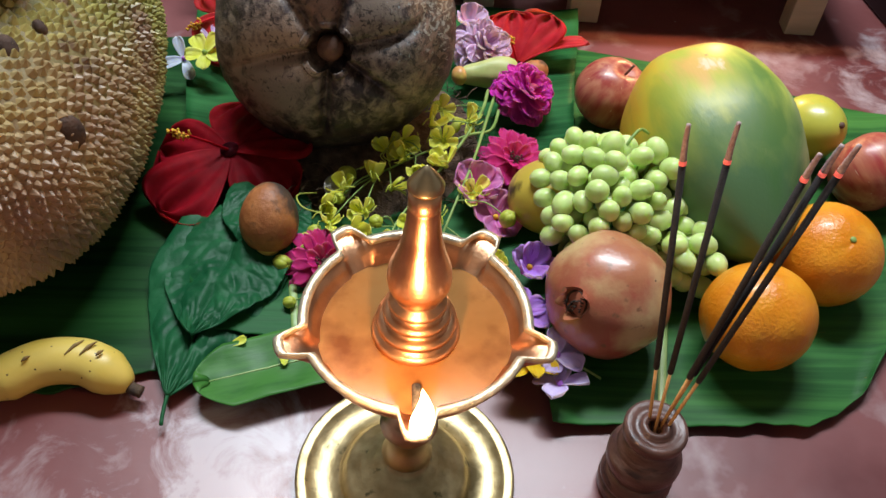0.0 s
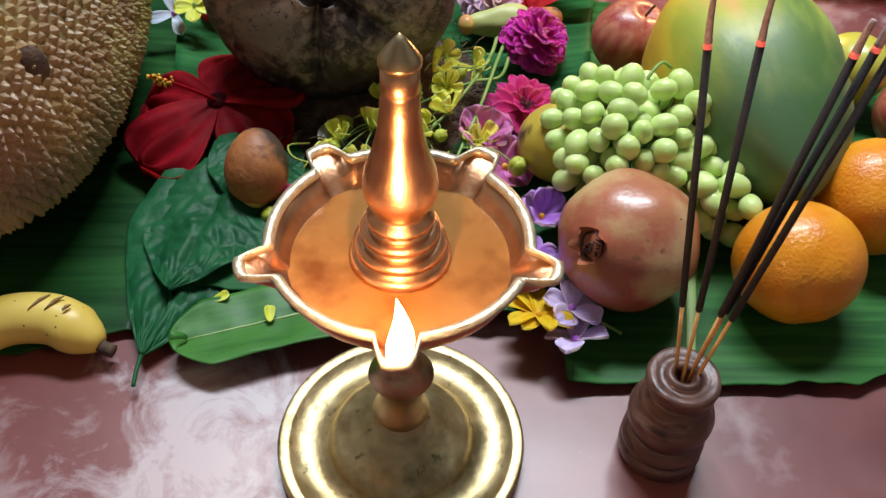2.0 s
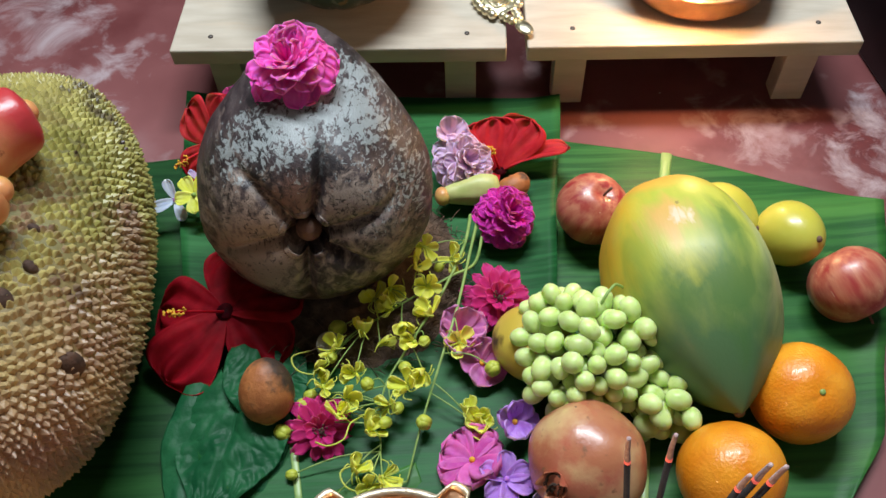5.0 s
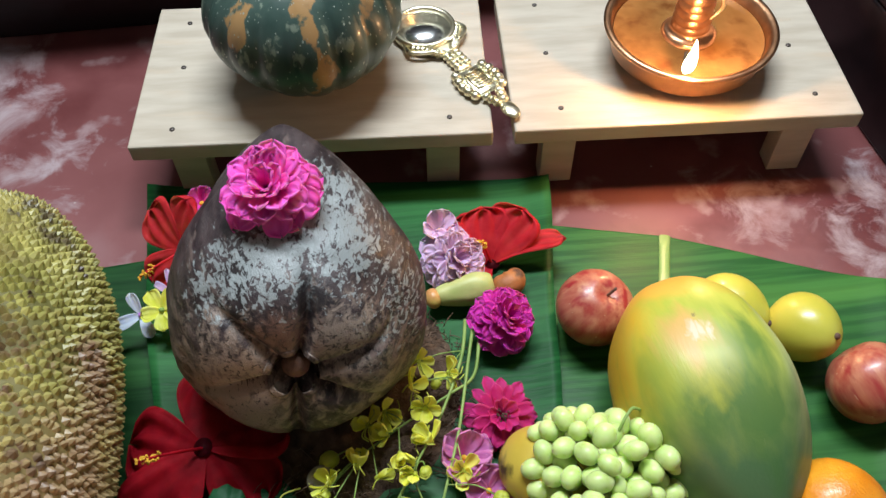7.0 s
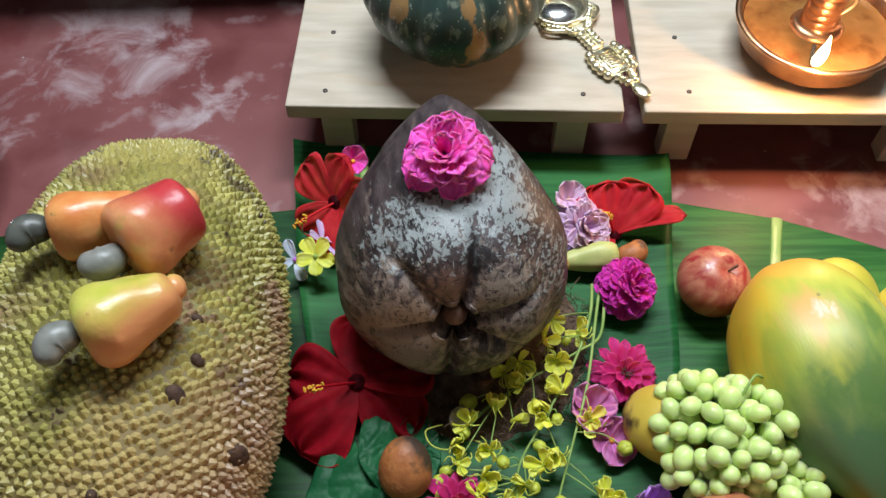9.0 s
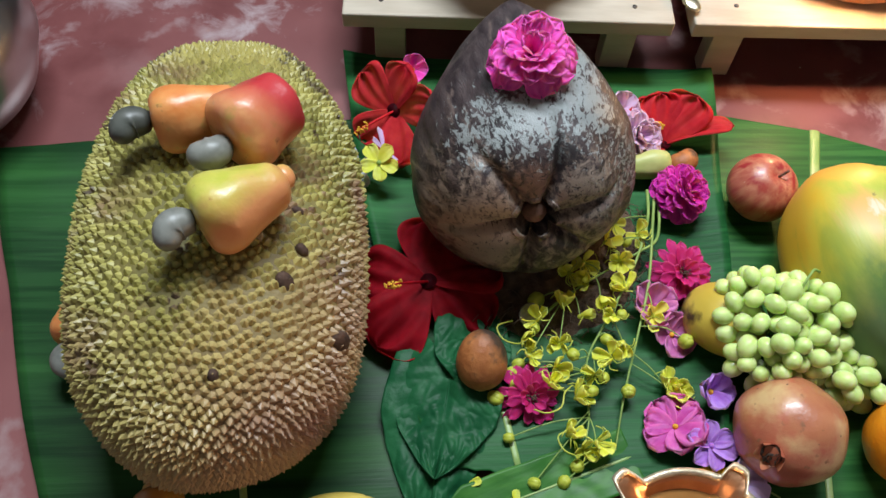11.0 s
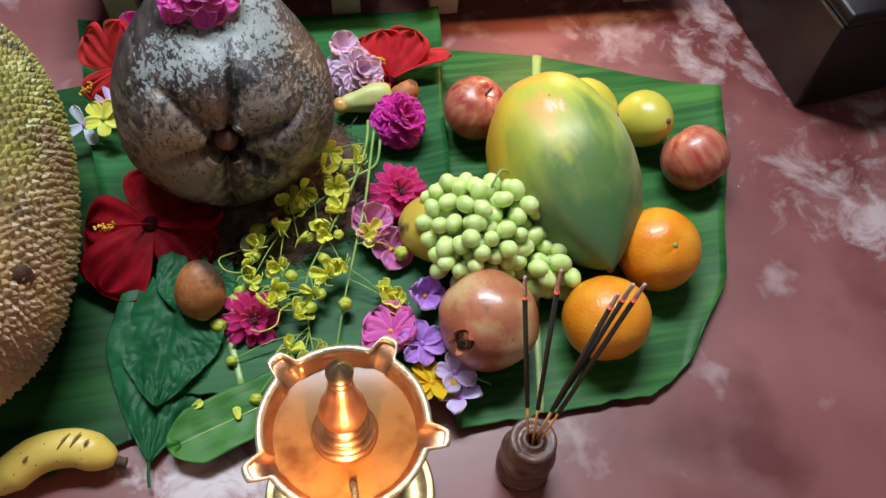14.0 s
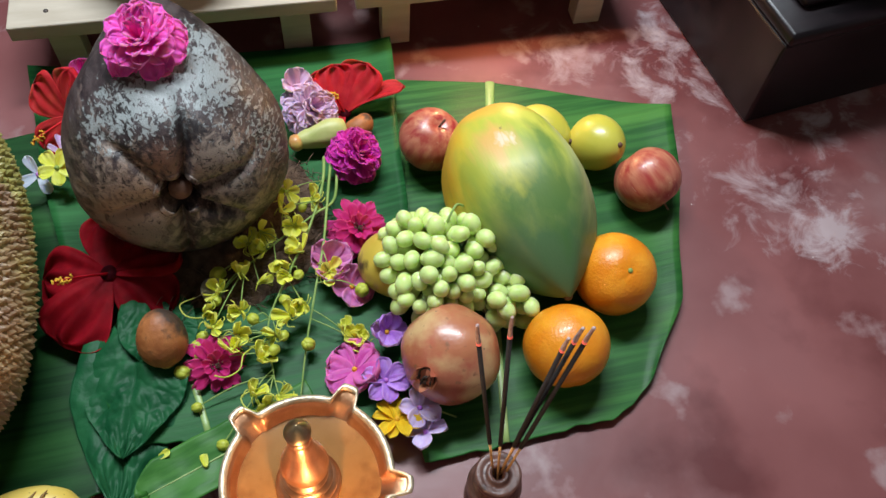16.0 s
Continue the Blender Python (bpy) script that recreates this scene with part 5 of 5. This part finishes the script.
def rose(m, r, mat, label, ball=False):
    ob = thing("rose_flower", label, "flower", m, "roses")
    rings = [(10, petal(r, r * 0.70, 0.10, -0.45, 0.05, 0.45, 0.12, 12, 14), 0, 0.001, 0.0, 0),
             (10, petal(r * 0.97, r * 0.64, 0.15, -0.40, 0.06, 0.45, 0.12, 12, 14), 11, 0.001, 0.003, 17),
             (10, petal(r * 0.90, r * 0.58, 0.2, -0.35, 0.07, 0.45, 0.12, 11, 12), 23, 0.001, 0.005, 5),
             (9, petal(r * 0.80, r * 0.50, 0.25, -0.25, 0.08, 0.5, 0.12, 10, 12), 36, 0.001, 0.007, 25),
             (8, petal(r * 0.70, r * 0.42, 0.3, -0.2, 0.09, 0.5, 0.12, 9, 10), 50, 0.001, 0.008, 30),
             (6, petal(r * 0.62, r * 0.36, 0.4, -0.1, 0.10, 0.5, 0.10, 9, 10), 68, 0.001, 0.009, 12)]
    if ball:
        rings = [(12, petal(r, r * 0.50, 0.2, 0.5, 0.09, 0.5, 0.14, 10, 12), -24, 0.001, 0.0, 8)] + rings
    spread(ob, rings, mat, int(r * 1e4), loose=19)
    part("calyx", Geo().lathe([(0.0005, -0.010), (0.004, -0.007), (0.006, -0.001), (0.004, 0.003)], 14), M_STEM, ob)
    return ob


rose(pose(-0.071, 0.606, 0.212, 20, -8, 0), 0.0350, M_HOTPINK, "hot pink many-petalled rose resting on the coconut")
rose(pose(0.091, 0.596, 0.037, 24, 8, 40), 0.0290, M_MAGENTA, "deep magenta many-petalled round rose lying on leaf", True)
rose(pose(0.055, 0.664, 0.036, 30, 25, 10), 0.031, M_PINK, "pale pink double flower beside the coconut")


def zinnia(m, r, mat, label, core=True):
    ob = thing("zinnia_flower", label, "flower", m, "zinnias")
    spread(ob, [(13, petal(r, r * 0.36, 0.3, -0.3, 0.02, 0.6, 0.08, 7, 5), 4, 0.002, 0.0, 0), (12, petal(r * 0.82, r * 0.34, 0.3, -0.2, 0.02, 0.6, 0.06, 7, 5), 18, 0.002, 0.003, 14),
                (9, petal(r * 0.55, r * 0.28, 0.4, 0.1, 0.02, 0.6, 0, 6, 5), 36, 0.001, 0.005, 8)], mat, int(r * 1e5), loose=9)
    rnd = random.Random(6)
    g = Geo()
    for i in range(30):
        a, k = rnd.uniform(0, 6.3), rnd.uniform(0, 0.006)
        g.oval((k * math.cos(a), k * math.sin(a), 0.008 + rnd.uniform(0, 0.003)), (0.0009, 0.0009, 0.0014), 4, 6)
    part("centre", g, M_COCO_KNOB if core else M_POLLEN, ob, "dark seedy centre")
    return ob


zinnia(pose(0.078, 0.514, 0.030, 22, 12, 0), 0.030, M_ZINNIA, "crimson zinnia flower lying among cassia")
zinnia(pose(-0.068, 0.406, 0.020, 30, -6, 30), 0.029, M_ZINNIA, "crimson zinnia flower lying on leaf")


def loose_flower(name, m, n, length, width, mat, label, up=25, cup=0.4, curl=-0.3, core=M_POLLEN, stalk=0.0, belly=0.6, seed=1, ruffle=0.07):
    ob = thing(name, label, "flower", m, "loose flowers")
    spread(ob, [(n, petal(length, width, cup, curl, ruffle, belly, 0.06, 10, 10), up, 0.001, 0.0, seed * 37)], mat, seed, loose=14)
    part("centre", Geo().oval((0, 0, 0.001), (0.0025, 0.0025, 0.003), 6, 8), core, ob)
    if stalk:
        part("stalk", Geo().tube(curve_points([(0, 0, 0), (stalk * 0.5, 0.002, -0.003), (stalk, 0, -0.004)], 8), 0.0008, 6), M_STEM, ob)
    return ob


loose_flower("balsam_flower", pose(0.046, 0.484, 0.026, 10, 10, 0), 6, 0.026, 0.028, M_ROSEPINK, "rose pink balsam flower among cassia stems", 28, 0.5, 0.3, seed=2)
loose_flower("balsam_flower", pose(0.062, 0.458, 0.022, 20, -20, 60), 5, 0.022, 0.024, M_ROSEPINK, "rose pink balsam flower lying on leaf", 20, 0.5, 0.2, seed=3)
loose_flower("balsam_flower", pose(0.050, 0.374, 0.024, -16, -14, 20), 7, 0.027, 0.030, M_BALSAM, "bright pink ruffled balsam flower at the leaf's front", 16, 0.3, -0.2, seed=4, ruffle=0.13)
loose_flower("balsam_flower", pose(0.046, 0.690, 0.046, 20, 10, 20), 5, 0.020, 0.020, M_PINK, "pale pink balsam flower behind the coconut", 30, 0.5, 0.3, seed=5)
loose_flower("balsam_flower", pose(-0.160, 0.722, 0.072, 30, 0, 20), 6, 0.017, 0.016, M_HOTPINK, "hot pink small flower behind the coconut", 30, 0.5, 0.3, seed=6)
loose_flower("orchid_flower", pose(0.074, 0.356, 0.030, 10, 6, 15), 6, 0.022, 0.017, M_PURPLE, "violet orchid flower with ruffled petals", 22, 0.5, -0.5, M_PURPLE, 0.0, 0.45, 7, 0.10)
loose_flower("orchid_flower", pose(0.084, 0.403, 0.026, 16, 10, 0), 6, 0.022, 0.018, M_PURPLE, "violet flower beside the pomegranate", 38, 0.5, 0.2, M_POLLEN, 0.0, 0.5, 8, 0.10)
loose_flower("lilac_flower", pose(0.098, 0.328, 0.022, 0, 10, -20), 5, 0.020, 0.017, M_LILAC, "pale lilac flower with a thin stalk", 26, 0.5, -0.3, M_PURPLE, 0.034, 0.5, 9, 0.09)
loose_flower("lilac_flower", pose(0.099, 0.307, 0.018, -20, 10, 60), 4, 0.019, 0.017, M_LILAC, "pale lilac flower at the leaf's edge", 20, 0.5, -0.3, M_PURPLE, 0.0, 0.5, 10, 0.08)
loose_flower("marigold_flower", pose(0.077, 0.322, 0.022, -14, 6, 0), 9, 0.023, 0.013, M_GOLDEN, "golden yellow ragged flower at the leaf's front", 22, 0.5, -0.5, M_POLLEN, 0, 0.5, 11, 0.08)
loose_flower("yellow_flower", pose(0.058, 0.406, 0.022, 10, -10, 40), 5, 0.016, 0.011, M_YELLOW, "small crumpled yellow flower beside a violet one", 40, 0.6, 0.3, M_BUD, 0, 0.5, 16, 0.10)
loose_flower("marigold_flower", pose(0.084, 0.477, 0.034, 20, 20, 0), 4, 0.014, 0.012, M_GOLDEN, "golden petals beside the grapes", 24, 0.4, 0.3, M_POLLEN, 0, 0.5, 12)
loose_flower("yellow_flower", pose(-0.193, 0.632, 0.044, 24, -14, 0), 5, 0.019, 0.015, M_YELLOW, "small yellow five-petalled flower beside the coconut", 14, 0.35, -0.2, M_STEM, 0, 0.5, 13)
loose_flower("white_flower", pose(-0.214, 0.636, 0.034, 30, -30, 40), 4, 0.021, 0.011, M_WHITE, "white and lilac narrow-petalled flower beside the coconut", 20, 0.3, -0.2, M_PURPLE, 0, 0.5, 14)
loose_flower("white_flower", pose(-0.190, 0.655, 0.036, 40, 10, 100), 4, 0.022, 0.012, M_LILAC, "lilac petals behind a yellow flower", 24, 0.3, -0.2, M_PURPLE, 0, 0.5, 15)


# ---- cassia spray ----
def cassia():
    ob = thing("cassia_spray", "spray of yellow cassia blossoms and buds on green stalks", "flower spray", pose(0, 0, 0))
    rnd = random.Random(21)
    mains = [[(0.068, 0.603, 0.036), (0.058, 0.560, 0.040), (0.044, 0.500, 0.042), (0.028, 0.452, 0.036), (0.012, 0.405, 0.026), (0.000, 0.362, 0.018)],
             [(0.060, 0.600, 0.038), (0.052, 0.560, 0.044), (0.030, 0.510, 0.044), (0.000, 0.462, 0.038), (-0.018, 0.430, 0.030), (-0.020, 0.385, 0.022)],
             [(0.072, 0.598, 0.032), (0.062, 0.550, 0.036), (0.040, 0.530, 0.044), (0.006, 0.512, 0.040), (-0.030, 0.492, 0.034)]]
    for p in mains:
        part("stem", Geo().tube(curve_points(p, 36), lambda q: 0.0016 - 0.0009 * q, 7), M_STEM, ob, "thin green stem")
    me = petal(0.0155, 0.0108, 0.7, 0.6, 0.05, 0.7, 0, 8, 7).mesh("petal", M_YELLOW)
    blooms = [(-0.011, 0.501, 0.042), (0.010, 0.539, 0.046), (0.008, 0.469, 0.042), (-0.070, 0.453, 0.030), (-0.040, 0.447, 0.034), (-0.066, 0.438, 0.030), (-0.052, 0.410, 0.036),
              (-0.018, 0.363, 0.026), (-0.040, 0.370, 0.024), (0.003, 0.432, 0.036), (0.041, 0.549, 0.044), (-0.025, 0.512, 0.040), (-0.012, 0.418, 0.030), (-0.002, 0.484, 0.046),
              (-0.020, 0.470, 0.038), (0.022, 0.492, 0.044), (0.049, 0.412, 0.020), (0.060, 0.400, 0.018), (0.044, 0.470, 0.036), (-0.028, 0.358, 0.022), (-0.012, 0.520, 0.044), (0.020, 0.520, 0.046), (-0.034, 0.480, 0.038), (0.014, 0.446, 0.036), (-0.056, 0.470, 0.034), (-0.030, 0.400, 0.028), (0.018, 0.560, 0.046), (-0.046, 0.424, 0.032)]
    for i, c in enumerate(blooms):
        face = Vector((rnd.uniform(-1.1, 1.1), rnd.uniform(-1.3, 0.6), 0.9)).normalized()
        m = Matrix.Translation(c) @ face.to_track_quat("Z", "Y").to_matrix().to_4x4()
        heart = Geo().oval((0, 0, 0), (0.0022, 0.0022, 0.0026), 6, 8)
        for k in range(4):
            a = rnd.uniform(0, 6.28)
            heart.tube(curve_points([(0, 0, 0), (0.004 * math.cos(a), 0.004 * math.sin(a), 0.005), (0.010 * math.cos(a), 0.010 * math.sin(a), 0.007), (0.013 * math.cos(a + 0.4), 0.013 * math.sin(a + 0.4), 0.003)], 8), 0.0005, 5)
        bloom = part("blossom", heart, M_BUD, ob, "yellow cassia blossom", m)
        for k in range(5):
            if rnd.random() < 0.16:
                continue
            part("petal", me, M_YELLOW, bloom, m=pose(0, 0, 0, 0, 0, 72 * k + rnd.uniform(-14, 14)) @ pose(0.001, 0, 0, rnd.uniform(-20, 20), -rnd.uniform(0, 66), 0) @ Matrix.Scale(rnd.uniform(0.8, 1.1), 4))
        near = min((Vector(q) for p in mains for q in curve_points(p, 30)), key=lambda q: (q - Vector(c) + Vector((0, -0.02, 0))).length)
        part("stalk", Geo().tube(curve_points([near, near.lerp(Vector(c), 0.5) + Vector((0, 0, 0.004)), Vector(c)], 8), 0.0006, 5), M_STEM, ob)
    bud_me = None
    for i, (x, y, z, s) in enumerate([(-0.056, 0.489, 0.034, 1.3), (-0.097, 0.404, 0.022, 1.2), (0.070, 0.447, 0.032, 1.25), (-0.082, 0.425, 0.026, 1), (-0.076, 0.432, 0.028, 0.9), (-0.080, 0.414, 0.026, 0.9),
                                      (0.014, 0.404, 0.030, 1.15), (-0.030, 0.436, 0.036, 1), (0.000, 0.448, 0.038, 0.95), (-0.016, 0.405, 0.030, 0.9), (-0.006, 0.415, 0.034, 0.9), (0.030, 0.540, 0.044, 0.8),
                                      (-0.088, 0.371, 0.018, 0.8), (-0.070, 0.334, 0.016, 0.9), (-0.046, 0.334, 0.016, 1.0), (-0.034, 0.346, 0.018, 1.0), (0.016, 0.470, 0.040, 0.9), (-0.060, 0.462, 0.034, 0.9)]):
        face = Vector((rnd.uniform(-1, 1), rnd.uniform(-1, 0.3), 0.5)).normalized()
        if bud_me is None:
            g = Geo()
            for k in range(5):
                a = 2 * math.pi * k / 5
                g.oval((0.0016 * math.cos(a), 0.0016 * math.sin(a), 0), (0.0042, 0.0042, 0.0062), 8, 10)
            bud_me = g.mesh("bud", M_BUD)
        part("bud", bud_me, M_BUD, ob, "round yellow-green bud", Matrix.Translation((x, y, z)) @ face.to_track_quat("Z", "Y").to_matrix().to_4x4() @ Matrix.Scale(s * 0.95, 4))
        near = min((Vector(q) for p in mains for q in curve_points(p, 30)), key=lambda q: (q - Vector((x, y, z))).length)
        end = Vector((x, y, z))
        part("stalk", Geo().tube(curve_points([near, near.lerp(end, 0.5) + Vector((0.002, 0.003, 0.005)), end], 8), 0.0006, 5), M_STEM, ob)
    for c, s in (((-0.088, 0.463, 0.030), 1), ((-0.046, 0.398, 0.038), -1), ((-0.045, 0.366, 0.026), 1)):
        c = Vector(c)
        part("tendril", Geo().tube(curve_points([c + Vector((0.010, 0.008, 0)), c + Vector((-s * 0.004, 0.002, 0.003)), c + Vector((0.0, -0.010, 0.003)), c + Vector((s * 0.012, -0.014, 0.001)), c + Vector((s * 0.022, -0.010, 0))], 14), 0.0007, 5), M_BUD, ob)


cassia()

for x, y, turn in ((-0.123, 0.334, 20), (-0.085, 0.318, 100)):
    fallen = thing("fallen_petal", "small curled yellow petal fallen on leaf", "petal", pose(x, y, 0.0165, 10, 0, turn), "fallen petals")
    part("petal", petal(0.011, 0.006, 0.5, 0.5, 0.02, 0.5), M_YELLOW, fallen)
